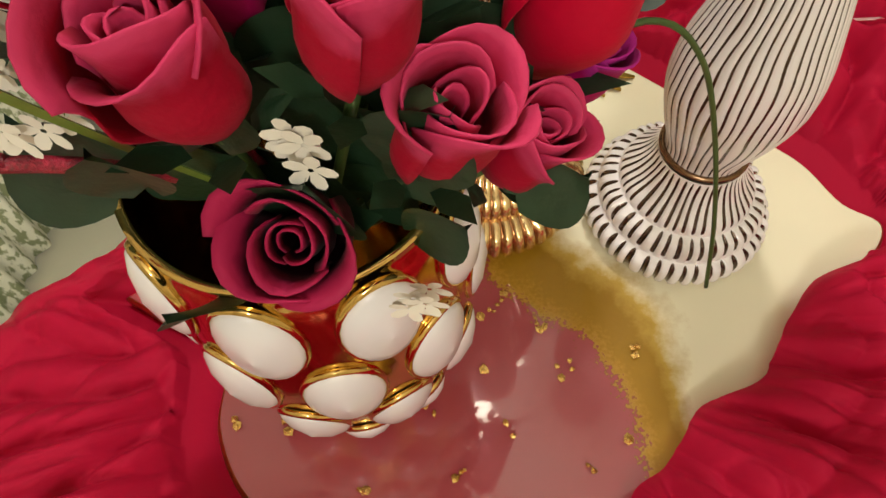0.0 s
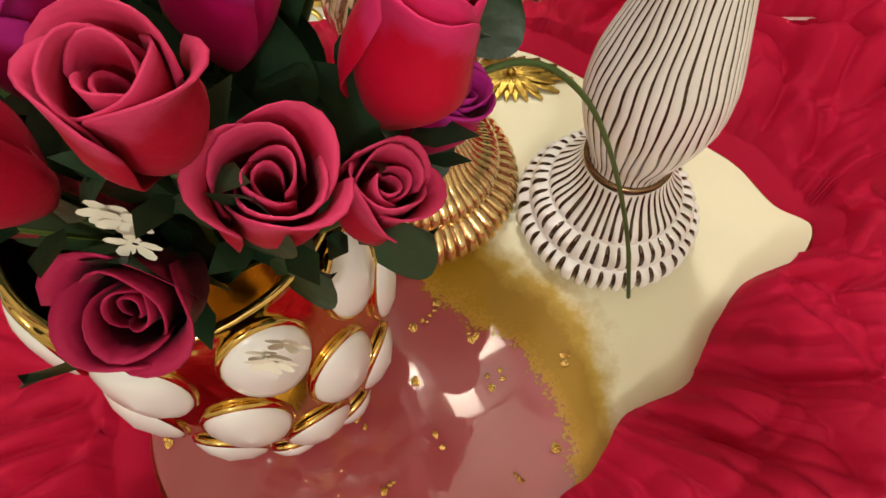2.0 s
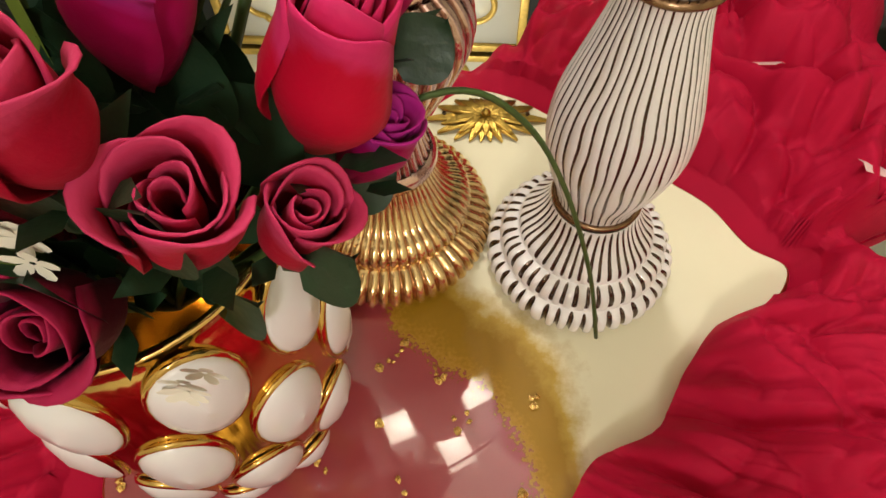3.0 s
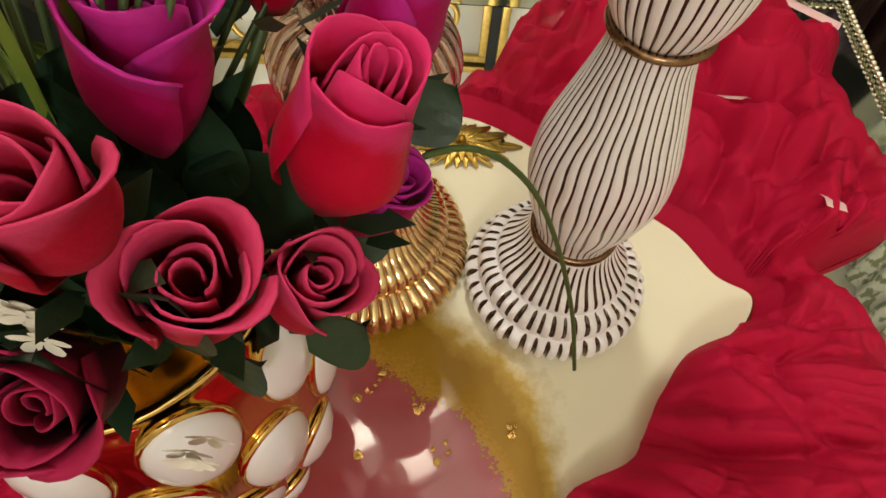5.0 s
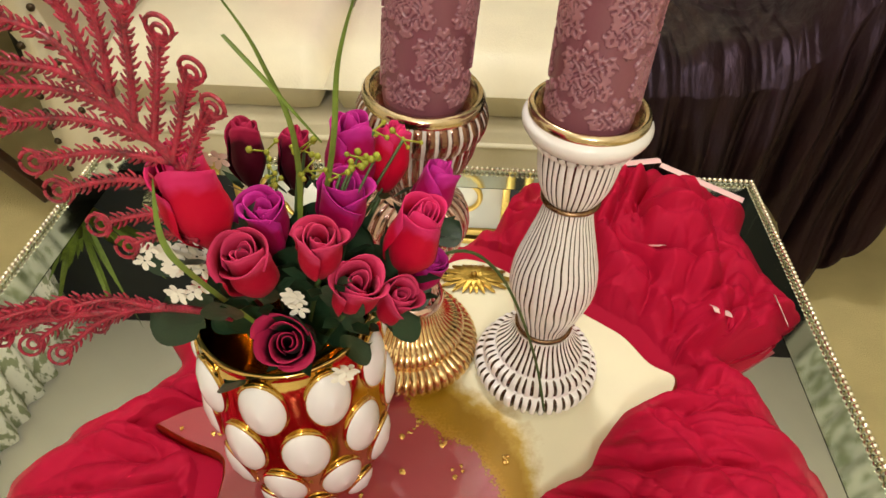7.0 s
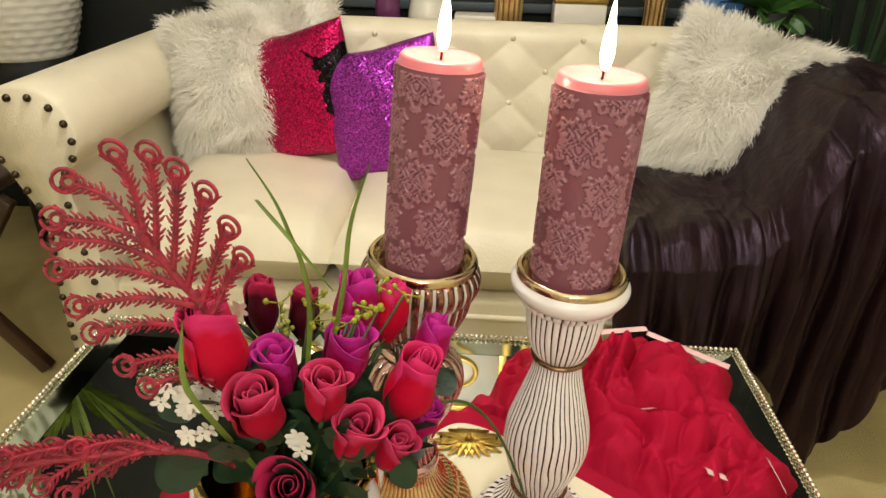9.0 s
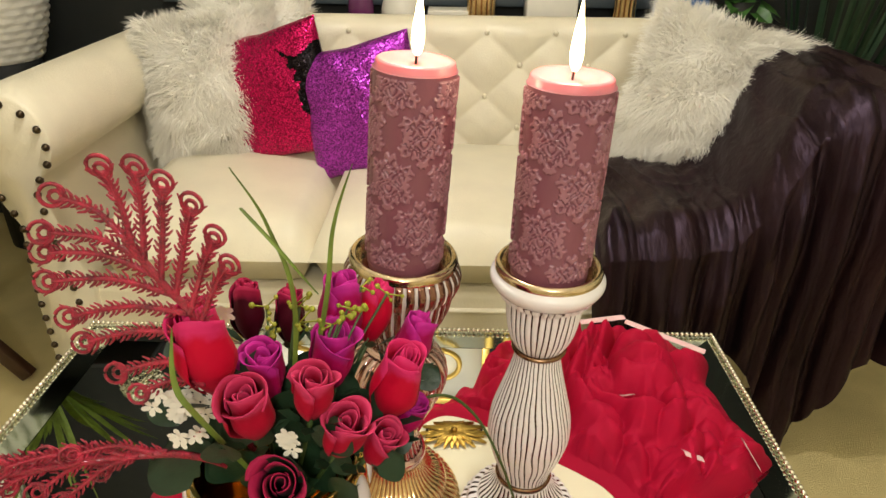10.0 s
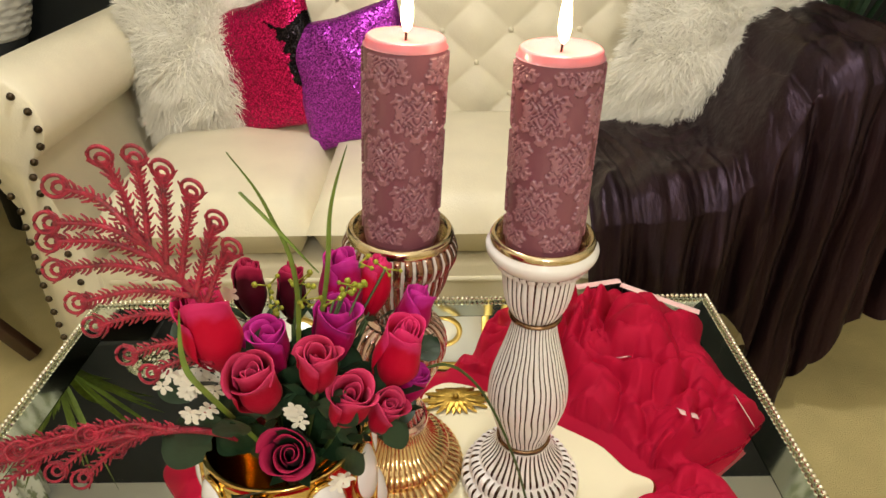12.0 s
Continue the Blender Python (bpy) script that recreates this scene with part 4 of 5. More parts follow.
FAN = [(-0.056, .829, -0.0615, .866), (-0.052, .822, -0.047, .866), (-0.046, .811, -0.0365, .859), (-0.041, .801, -0.0255, .849), (-0.036, .791, -0.0178, .833), (-0.033, .783, -0.0135, .818),
       (-0.058, .832, -0.084, .853), (-0.053, .822, -0.094, .835), (-0.048, .813, -0.0965, .825), (-0.043, .803, -0.099, .809), (-0.037, .792, -0.0945, .789), (-0.035, .778, -0.090, .774),
       (-0.035, .758, -0.0775, .755), (-0.035, .748, -0.0685, .742)]
spray([(VX, VY, 0.62), (-0.035, -0.09, 0.735), (-0.034, -0.098, 0.785), (-0.045, -0.1, 0.808), (-0.059, -0.1, 0.833)],
      [((a, -0.1, b), (c, -0.1, d)) for a, b, c, d in FAN], 0.0056, "fan of glittery crimson peacock-eye plumes on one stem")
side_plumes = []
for k in range(20):
    t = k / 19
    x, z = -0.065 - 0.13 * t, 0.697 + 0.006 * math.sin(t * 3)
    up = 1 if k % 2 else -1
    side_plumes.append(((x, -0.098 - 0.04 * t, z), (x - 0.034, -0.104 - 0.05 * t - 0.006 * (k % 3), z + up * (0.008 + 0.003 * (k % 3)))))
spray([(VX, VY, 0.62), (-0.05, -0.09, 0.685), (-0.09, -0.105, 0.699), (-0.15, -0.125, 0.703), (-0.21, -0.14, 0.705)], side_plumes, 0.0058, "crimson glitter plumes hanging sideways from the vase")


def greenery():
    rng = random.Random(9)
    root = Vector((VX, VY, TRZ + 0.14))

    def blade(pts, w):
        path = [Vector(p) for p in smooth_profile(pts, 8)]
        v, f = [], []
        n = len(path)
        for i, p in enumerate(path):
            ww = w * math.sin(math.pi * min(1, 0.25 + 0.75 * i / (n - 1))) + 0.0002
            v += [p + Vector((-ww, 0, 0)), p + Vector((0, 0.0012, 0)), p + Vector((ww, 0, 0))]
        for i in range(n - 1):
            a = i * 3
            f += [(a, a + 1, a + 4, a + 3), (a + 1, a + 2, a + 5, a + 4)]
        return v, f
    blades = [([root, (0.005, -0.06, 0.76), (-0.004, -0.06, 0.82), (-0.02, -0.06, 0.853)], 0.0013), ([root, (0.02, -0.06, 0.76), (0.03, -0.06, 0.82), (0.042, -0.06, 0.856)], 0.0013),
              ([(-0.01, -0.08, 0.84), (0.008, -0.085, 0.82), (0.025, -0.085, 0.795)], 0.0012), ([root, (-0.035, -0.11, 0.73), (-0.043, -0.115, 0.76), (-0.041, -0.11, 0.79)], 0.0022)]
    for pts, w in blades:
        v, f = blade(pts, w)
        o = raw("grass_blade", v, f, LEAF)
        tagged(o, "long green artificial grass blade in the bouquet", "grass blade", "grass blades")
    o = empty("bud_sprig", pose(0, 0, 0), "green sprigs with small yellow buds", "sprig")
    for k in range(18):
        tip = Vector((rng.uniform(-0.02, 0.06), rng.uniform(-0.06, -0.01), rng.uniform(0.735, 0.77)))
        v, f = tube_data([root, root.lerp(tip, 0.6) + Vector((0, 0, 0.01)), tip], 0.0009, 4)
        twig = raw("twig", v, f, STEM, o)
        items = []
        for j in range(4):
            c = tip + Vector((rng.gauss(0, 0.005), rng.gauss(0, 0.004), rng.gauss(0, 0.004)))
            items += [ball_data(c, rng.uniform(0.0013, 0.0021), 6, 4), tube_data([tip, c], 0.0006, 3)]
        v, f = join_data(items)
        raw("bud", v, f, BUD, twig, "small yellow buds")
    o = empty("white_blossom_sprig", pose(0, 0, 0), "sprig of small white plastic blossoms", "sprig")
    for cx, cy, cz, sp_, n in ((-0.052, -0.092, 0.726, 0.0135, 26), (-0.04, -0.06, 0.766, 0.005, 3), (0.004, -0.1, 0.712, 0.006, 5), (0.03, -0.11, 0.667, 0.006, 4)):
        for k in range(n):
            c = Vector((cx + rng.gauss(0, sp_ * 0.6), cy + rng.gauss(0, sp_ * 0.4), cz + rng.gauss(0, sp_ * 0.6)))
            v, f = [], []
            t0 = rng.uniform(0, 1.2)
            for j in range(5):
                a = t0 + 2 * math.pi * j / 5
                b = len(v)
                for rr, w in ((0.0006, 0.0006), (0.003, 0.0018), (0.0052, 0.0014), (0.006, 0.0003)):
                    for s in (-1, 1):
                        v.append(c + Vector((rr * math.cos(a) - s * w * math.sin(a), -0.001 * (rr / 0.006), rr * math.sin(a) + s * w * math.cos(a))))
                f += [(b + 2 * i, b + 2 * i + 1, b + 2 * i + 3, b + 2 * i + 2) for i in range(3)]
            raw("blossom", v, f, WHITE_FL, o)
    fill = random.Random(21)
    more = [(VX + 0.02 + fill.gauss(0, 0.032), VY - 0.012 + fill.gauss(0, 0.022), 0.685 + fill.uniform(-0.03, 0.035), fill.uniform(0.018, 0.028)) for _ in range(34)]
    more += [(VX + 0.03 * math.cos(k * 0.4), VY + 0.03 * math.sin(k * 0.4), 0.662 + 0.006 * (k % 3), 0.03) for k in range(16)]
    o = empty("rose_leaves", pose(0, 0, 0), "dark green rose leaves around the bouquet", "leaves")
    for (tx, ty, tz, L) in ((-0.075, -0.085, 0.668, 0.03), (-0.06, -0.09, 0.69, 0.028), (-0.03, -0.11, 0.71, 0.02), (0.06, -0.04, 0.66, 0.026), (-0.05, -0.08, 0.745, 0.022), (0.01, -0.05, 0.72, 0.03), (0.04, -0.06, 0.70, 0.03), (0.0, -0.08, 0.70, 0.03), (-0.03, -0.05, 0.71, 0.03), (0.08, -0.035, 0.705, 0.018), (-0.08, -0.06, 0.70, 0.028), *more):
        tip = Vector((tx, ty, tz))
        d = (tip - root).normalized()
        side = d.cross(Vector((0, -1, 0.4))).normalized()
        nn = side.cross(d)
        v, f = [], []
        for i in range(9):
            t = i / 8
            w = 0.55 * L * math.sin(math.pi * min(1, 0.06 + 0.94 * t)) ** 0.7
            c = tip + d * L * (t - 0.6) - nn * 0.25 * L * t * t
            v += [c - side * w + nn * 0.12 * L, c, c + side * w + nn * 0.12 * L]
        for i in range(8):
            a = i * 3
            f += [(a, a + 1, a + 4, a + 3), (a + 1, a + 2, a + 5, a + 4)]
        raw("leaf", v, f, LEAF_D, o)
    pts = smooth_profile([(0.05, -0.05, 0.68), (0.085, -0.03, 0.684), (0.108, -0.02, 0.662), (0.128, -0.014, 0.618), (0.147, -0.016, 0.56), (0.158, -0.024, 0.512)], 6)
    v, f = tube_data(pts, 0.0011, 5)
    o = raw("hanging_tendril", v, f, STEM)
    tagged(o, "thin dark green tendril hanging from the bouquet", "tendril")


greenery()


# ---- chiffon scarf round the tray ----
SCX, SCY = 0.06, 0.0
RIM = [(-180, .25), (-172, .30), (-165, .335), (-150, .36), (-131, .40), (-110, .35), (-90, .33), (-70, .33), (-49, .35), (-30, .345), (-10, .335), (0, .314), (9, .304), (15, .288), (18, .36), (21, .405), (28, .405),
       (37, .436), (41, .478), (48, .475), (55, .465), (63, .40), (70, .343), (76, .26), (83, .222), (90, .224), (104, .228), (114, .238), (133, .272), (149, .295), (162, .268), (171, .232), (180, .25)]


def rim_at(a):
    for (a0, r0), (a1, r1) in zip(RIM, RIM[1:]):
        if a0 <= a <= a1:
            t = (a - a0) / (a1 - a0)
            t = t * t * (3 - 2 * t)
            return r0 + (r1 - r0) * t
    return RIM[0][1]


TRAY_RING = [tuple(p) for p in smooth_profile(OUT + [OUT[0]], 6)[:-1]]


def tray_r(a):
    dx, dy = math.cos(a), math.sin(a)
    best = 0.1
    for (x0, y0), (x1, y1) in zip(TRAY_RING, TRAY_RING[1:] + TRAY_RING[:1]):
        x0, y0, x1, y1 = x0 - SCX, y0 - SCY, x1 - SCX, y1 - SCY
        ex, ey = x1 - x0, y1 - y0
        den = dx * ey - dy * ex
        if abs(den) < 1e-9:
            continue
        t = (x0 * ey - y0 * ex) / den
        u = (x0 * dy - y0 * dx) / den
        if 0 <= u <= 1 and t > 0:
            best = max(best, t)
    return best


def bell(a, mid, width):
    d = (a - mid + 180) % 360 - 180
    return math.exp(-(d / width) ** 2)


def crumple(across, run, x, y, wx, wy, heap):
    """Long rounded folds along one direction, crossed by shorter ones, with finer creases on them."""
    big = min(1.0, 1.9 * abs(noise.noise(Vector((across * 17 + 1.0 * wx, run * 9 + 0.8 * wy, 1.7)))))
    mid = min(1.0, 2.0 * abs(noise.noise(Vector((across * 32 + 1.6 * wy, run * 15 + 1.4 * wx, 5.2)))))
    cross = min(1.0, 1.8 * abs(noise.noise(Vector((x * 31 + 2 * wy, y * 31 - 2 * wx, 9.4)))))
    fine = 1 - min(1.0, 2.2 * abs(noise.noise(Vector((across * 90 + 3 * wx, run * 44 + 2 * wy, 2.2)))))
    soft = 0.5 + 0.5 * noise.noise(Vector((x * 7, y * 7, 6.6)))
    return 0.14 + 0.34 * big ** 0.75 + (0.22 + 0.08 * heap) * mid ** 0.7 + (0.12 + 0.10 * heap) * cross ** 0.7 + 0.06 * fine ** 1.5 * soft + 0.16 * soft


def folds(x, y):
    """Height of the crumpled cloth, 0 to 1: folds run outwards from the tray at its sides and lie bunched in front and at the back corner."""
    p = Vector((x * 5, y * 5, 3.1))
    wx = noise.noise(p) + 0.5 * noise.noise(p * 2.3)
    wy = noise.noise(p + Vector((7, 3, 1))) + 0.5 * noise.noise(p * 2.1 + Vector((1, 9, 4)))
    a = math.atan2(y - SCY, x - SCX)
    r = math.hypot(x - SCX, y - SCY)
    heap = max((0.5 + 0.5 * math.tanh((y - 0.06) * 14)) * min(1.0, max(0.0, (x - 0.1) / 0.08)), 0.8 * (0.5 + 0.5 * math.tanh((-0.1 - y) * 16)))
    h = 0.0
    if heap < 0.98:
        h += (1 - heap) * crumple(a * 0.26, r * 0.45 + 0.03 * wx, x, y, wx, wy, 0.0)
    if heap > 0.02:
        h += heap * crumple(0.8 * x - 0.6 * y, 0.6 * x + 0.8 * y, x, y, wx, wy, 1.0)
    return h


def scarf_z(x, y, s, deg, wide=0.1):
    env = math.sin(math.pi * min(1, 0.05 + 0.95 * s)) ** 0.75 if s < 1 else 0.0
    over = max(bell(deg, -25, 30), bell(deg, -80, 34))
    amp = 0.062 + 0.022 * bell(deg, 40, 35) + 0.018 * bell(deg, -28, 26) + 0.016 * bell(deg, -95, 40) + 0.010 * bell(deg, 140, 40) + 0.008 * bell(deg, -150, 30)
    amp *= min(1.0, 0.05 + (max(0.0, wide) / 0.12) ** 1.3)
    h = env * amp * (1.2 * folds(x, y) - 0.14)
    edge = (TRZ - TZ + 0.002) * over * (1 - s) ** 0.35
    return TZ + 0.0025 + h + edge


def scarf():
    o = empty("scarf", pose(0, 0, 0), "sheer crimson chiffon scarf crumpled in folds around the tray", "scarf")
    NA, NR = 860, 120
    v, f = [], []
    for i in range(NA):
        deg = -180 + 360 * i / NA
        a = math.radians(deg)
        over = max(bell(deg, -25, 30), bell(deg, -80, 34))
        tr = tray_r(a)
        lap = 0.006 * over * (1 + 0.6 * noise.noise(Vector((a * 3, 0, 5))))
        r0 = tr * (1 - 0.03 * (1 - over)) - lap
        r1 = max(rim_at(deg) + 0.006 * noise.noise(Vector((a * 9, 1, 2))), r0 + 0.02)
        for j in range(NR + 1):
            s = j / NR
            r = r0 + (r1 - r0) * s
            x, y = SCX + r * math.cos(a), SCY + r * math.sin(a)
            wob = 0.008 * math.sin(math.pi * s)
            x += wob * noise.noise(Vector((x * 25, y * 25, 0)))
            y += wob * noise.noise(Vector((x * 25, y * 25, 9)))
            x = min(max(x, TX0 + 0.01), TX1 - 0.006)
            z = scarf_z(x, y, s, deg, r1 - r0)
            rr = math.hypot(x - SCX, y - SCY)
            k = min(1.0, max(0.0, (tr + 0.024 - rr) / 0.02))
            if over > 0.3:
                z = max(z, TZ + 0.004 + (TRZ - TZ) * k)
            elif rr < tr + 0.02:
                z = min(z, TZ + 0.005 + 0.7 * max(0.0, rr - tr))
            v.append((x, y, z))
    for i in range(NA):
        k = (i + 1) % NA
        for j in range(NR):
            f.append((i * (NR + 1) + j, i * (NR + 1) + j + 1, k * (NR + 1) + j + 1, k * (NR + 1) + j))
    cloth = raw("cloth", v, f, CHIFFON, o)
    sheer = []
    for i in range(NA):
        for j in range(NR + 1):
            x, y, _ = v[i * (NR + 1) + j]
            thin = max(0.0, 1.6 * noise.noise(Vector((x * 9, y * 9, 3))) - 0.1) * (j / NR) ** 0.8
            sheer.append(min(0.62, 0.05 + 0.34 * thin + 0.45 * max(0.0, (j / NR - 0.80) / 0.2) ** 1.2))
    cloth.data.attributes.new("sheer", "FLOAT", "POINT").data.foreach_set("value", sheer)

    def top(x, y):
        a = math.atan2(y - SCY, x - SCX)
        r0, r1 = tray_r(a), rim_at(math.degrees(a))
        return scarf_z(x, y, min(0.995, max(0.0, (math.hypot(x - SCX, y - SCY) - r0) / (r1 - r0))), math.degrees(a), r1 - r0)

    def strip(p, q, w, lift):
        p, q = Vector(p), Vector(q)
        side = (q - p).cross(Vector((0, 0, 1))).normalized() * w
        vv, ff = [], []
        za, zb = top(p.x, p.y) + lift, top(q.x, q.y) + lift
        rise = max(top(p.lerp(q, i / 12).x + k * side.x, p.lerp(q, i / 12).y + k * side.y) - (za + (zb - za) * i / 12) for i in range(13) for k in (-1, 0, 1))
        for i in range(13):
            c = p.lerp(q, i / 12)
            z = za + (zb - za) * i / 12 + max(0.0, min(rise, 0.012)) + 0.003
            for k in (-1, 0, 1):
                e = c + side * k
                e.z = z - 0.002 * k * k
                vv.append(e)
        for i in range(12):
            a = i * 3
            ff += [(a, a + 1, a + 4, a + 3), (a + 1, a + 2, a + 5, a + 4)]
        raw("hem_ribbon", vv, ff, RIBBON, o, "pale satin ribbon hem")
    strip((0.262, 0.345, 0), (0.325, 0.366, 0), 0.0055, 0.010)
    strip((0.328, 0.366, 0), (0.418, 0.312, 0), 0.0055, 0.010)
    strip((0.279, 0.195, 0), (0.285, 0.168, 0), 0.0034, 0)
    strip((0.312, 0.086, 0), (0.334, 0.092, 0), 0.0045, 0)
    strip((0.38, 0.115, 0), (0.408, 0.118, 0), 0.0042, 0)
    return o


scarf()

# ---- sofa ----
SX0, SX1, SYF, SYB, SZ = -0.575, 0.68, 0.70, 1.22, 0.44
sofa = empty("sofa", pose(0, 0, 0), "cream leather chesterfield sofa with tufted back and studded rolled arms", "sofa")


def cushion(x0, x1, y0, y1, z0, z1, puff):
    n, v, f = 18, [], []
    for side in (1, -1):
        for j in range(n + 1):
            for i in range(n + 1):
                s, t = i / n * 2 - 1, j / n * 2 - 1
                k = (1 - abs(s) ** 16) * (1 - abs(t) ** 9)
                e = (max(0, k)) ** 0.35
                z = (z0 + z1) / 2 + side * ((z1 - z0) / 2 * e + puff * (1 - s * s) * (1 - t * t) * (side > 0))
                v.append(((x0 + x1) / 2 + s * (x1 - x0) / 2, (y0 + y1) / 2 + t * (y1 - y0) / 2, z))
    m = (n + 1) ** 2
    for b in (0, 1):
        for j in range(n):
            for i in range(n):
                a = b * m + j * (n + 1) + i
                q = (a, a + 1, a + n + 2, a + n + 1)
                f.append(q if b == 0 else q[::-1])
    return v, f


for k in range(3):
    a, b = ((SX0, -0.172), (-0.172, 0.31), (0.31, SX1))[k]
    v, f = cushion(a - 0.001, b + 0.001, SYF, SYB + 0.03, 0.305, SZ - 0.006, 0.014)
    raw("seat_cushion", v, f, LEATHER, sofa)
part("base", box_bm(SX0 - 0.14, SX1 + 0.14, SYF + 0.012, 1.42, 0.09, 0.30, 0.012, 3), LEATHER, sofa)
v, f = tube_data([(SX0, SYF + 0.01, 0.262), (SX1, SYF + 0.01, 0.262)], 0.006, 8)
raw("piping", v, f, LEATHER, sofa)


def tufted_back():
    nx, nz, v, f = 220, 60, [], []
    dx, dz = 0.085, 0.075
    for j in range(nz + 1):
        t = j / nz
        for i in range(nx + 1):
            x = SX0 - 0.02 + (SX1 - SX0 + 0.04) * i / nx
            u, w = (x - 0.173) / dx, (t * 0.34 - 0.13) / dz
            # diamond lattice of buttons
            a, b = u + w, u - w
            da, db = abs(a / 2 - round(a / 2)) * 2, abs(b / 2 - round(b / 2)) * 2
            bulge = (min(1, da * 1.0) * min(1, db * 1.0)) ** 0.45
            dep = 0.014 * bulge * min(1, (1.1 - t) * 6)
            if t < 0.8:
                y, z = 1.27 + 0.05 * t - dep, 0.40 + 0.30 * t / 0.8 * 0.92
            else:
                q = (t - 0.8) / 0.2 * math.pi
                y, z = 1.31 + 0.05 - 0.05 * math.cos(q) - dep * (1 - (t - 0.8) * 5), 0.676 + 0.04 * math.sin(q)
            v.append((x, y, z))
    for j in range(nz):
        for i in range(nx):
            a = j * (nx + 1) + i
            f.append((a, a + 1, a + nx + 2, a + nx + 1))
    raw("tufted_back", v, f, LEATHER, sofa, "diamond-tufted cream leather back")
    part("back_shell", box_bm(SX0 - 0.12, SX1 + 0.12, 1.335, 1.43, 0.1, 0.66, 0.02, 3), LEATHER, sofa)
    for r in range(4):
        for c in range(-9, 9):
            if (r + c) % 2 == 0:
                continue
            x, t = 0.173 + c * dx, (0.13 + (r - 1) * dz) / 0.34
            if SX0 < x < SX1 and t < 0.85:
                vv, ff = ball_data((x, 1.268 + 0.05 * t, 0.40 + 0.345 * t), 0.007, 8, 5)
                raw("button", vv, ff, LEATHER, sofa)


tufted_back()


def arm(side):
    """Rolled arm: a scroll section swept along the depth, a stud row on its front panel."""
    xi = SX0 if side < 0 else SX1
    sec = []
    for k in range(0, 25):
        a = -0.35 * math.pi + 1.62 * math.pi * k / 24
        sec.append((xi + side * (0.105 - 0.085 * math.cos(a)), 0.60 + 0.085 * math.sin(a)))
    sec = [(xi + side * 0.02, 0.09), (xi + side * 0.015, 0.3)] + sec + [(xi + side * 0.115, 0.44), (xi + side * 0.13, 0.25), (xi + side * 0.13, 0.09)]
    v, f = [], []
    ys = [SYF - 0.005, SYF + 0.002] + [SYF + 0.05 * k for k in range(1, 15)]
    n = len(sec)
    for i, y in enumerate(ys):
        sc = 0.97 if i == 0 else 1.0
        cx, cz = xi + side * 0.08, 0.38
        v += [(cx + (x - cx) * sc, y, cz + (z - cz) * sc) for x, z in sec]
    for j in range(len(ys) - 1):
        for i in range(n - 1):
            q = (j * n + i, j * n + i + 1, (j + 1) * n + i + 1, (j + 1) * n + i)
            f.append(q if side > 0 else q[::-1])
    f.append(tuple(range(n)) if side < 0 else tuple(range(n))[::-1])
    o = raw("arm", v, f, LEATHER, sofa)
    path = []
    for k in range(2, n):
        x, z = sec[k]
        cx, cz = xi + side * 0.075, 0.48
        path.append(Vector((x + (cx - x) * 0.13, SYF - 0.006, z + (cz - z) * 0.10)))
    path = [Vector((xi + side * 0.035, SYF - 0.006, 0.12))] + path
    acc, last = 0.0, path[0]
    for a, b in zip(path, path[1:]):
        L = (b - a).length
        m = max(1, int(L / 0.004))
        for i in range(m):
            p = a.lerp(b, i / m)
            acc += L / m
            if acc > 0.032:
                acc = 0
                vv, ff = ball_data(p, 0.0072, 8, 5)
                raw("stud", vv, ff, STUD, sofa)


arm(-1)
arm(1)
for x in (SX0 - 0.08, SX1 + 0.08):
    for y in (SYF + 0.06, 1.36):
        fo = lathe("foot", [(0.018, 0.0), (0.024, 0.01), (0.032, 0.05), (0.028, 0.092)], WOOD, sofa, 20, close=True)
        fo.location = (x, y, 0)


# ---- cushions and throw ----
def pillow_mesh(w, h, d, n=22):
    v, f = [], []
    for side in (1, -1):
        for j in range(n + 1):
            for i in range(n + 1):
                s, t = i / n * 2 - 1, j / n * 2 - 1
                e = ((1 - s * s) * (1 - t * t)) ** 0.42 if abs(s) < 1 and abs(t) < 1 else 0
                pin = 1 - 0.07 * (1 - abs(s * t)) * max(abs(s), abs(t)) ** 2
                crease = 0.004 * noise.noise(Vector((s * 3, t * 3, side)))
                v.append((s * w / 2 * pin, -side * (d / 2 * e) + crease, t * h / 2 * pin))
    m = (n + 1) ** 2
    for b in (0, 1):
        for j in range(n):
            for i in range(n):
                a = b * m + j * (n + 1) + i
                q = (a, a + 1, a + n + 2, a + n + 1)
                f.append(q if b == 0 else q[::-1])
    return v, f


def sequin_pillow(m, size, mats, label, black_side):
    o = empty("sequin_cushion", m, label, "cushion", "sequin cushions")
    v, f = pillow_mesh(size, size, 0.10, 72)
    c = raw("cover", v, f, mats, o)
    c.data.materials.append(SEQ_BLACK)
    if black_side:
        for p in c.data.polygons:
            x, _, z = p.center
            if x > size * (0.29 - 0.26 * (z / size) + 0.03 * math.sin(z * 40) + 0.04 * noise.noise(Vector((x * 60, 0, z * 60)))) and z < size * (0.3 + 0.05 * math.sin(x * 50)):
                p.material_index = 1
    return o


sequin_pillow(pose(-0.304, 1.10, 0.576, -6, -16, -18), 0.29, SEQ_PINK, "square cushion with pink sequins, partly brushed to black", True)
sequin_pillow(pose(-0.106, 1.04, 0.566, -8, -15, -9), 0.28, SEQ_PURPLE, "square cushion with purple sequins", False)


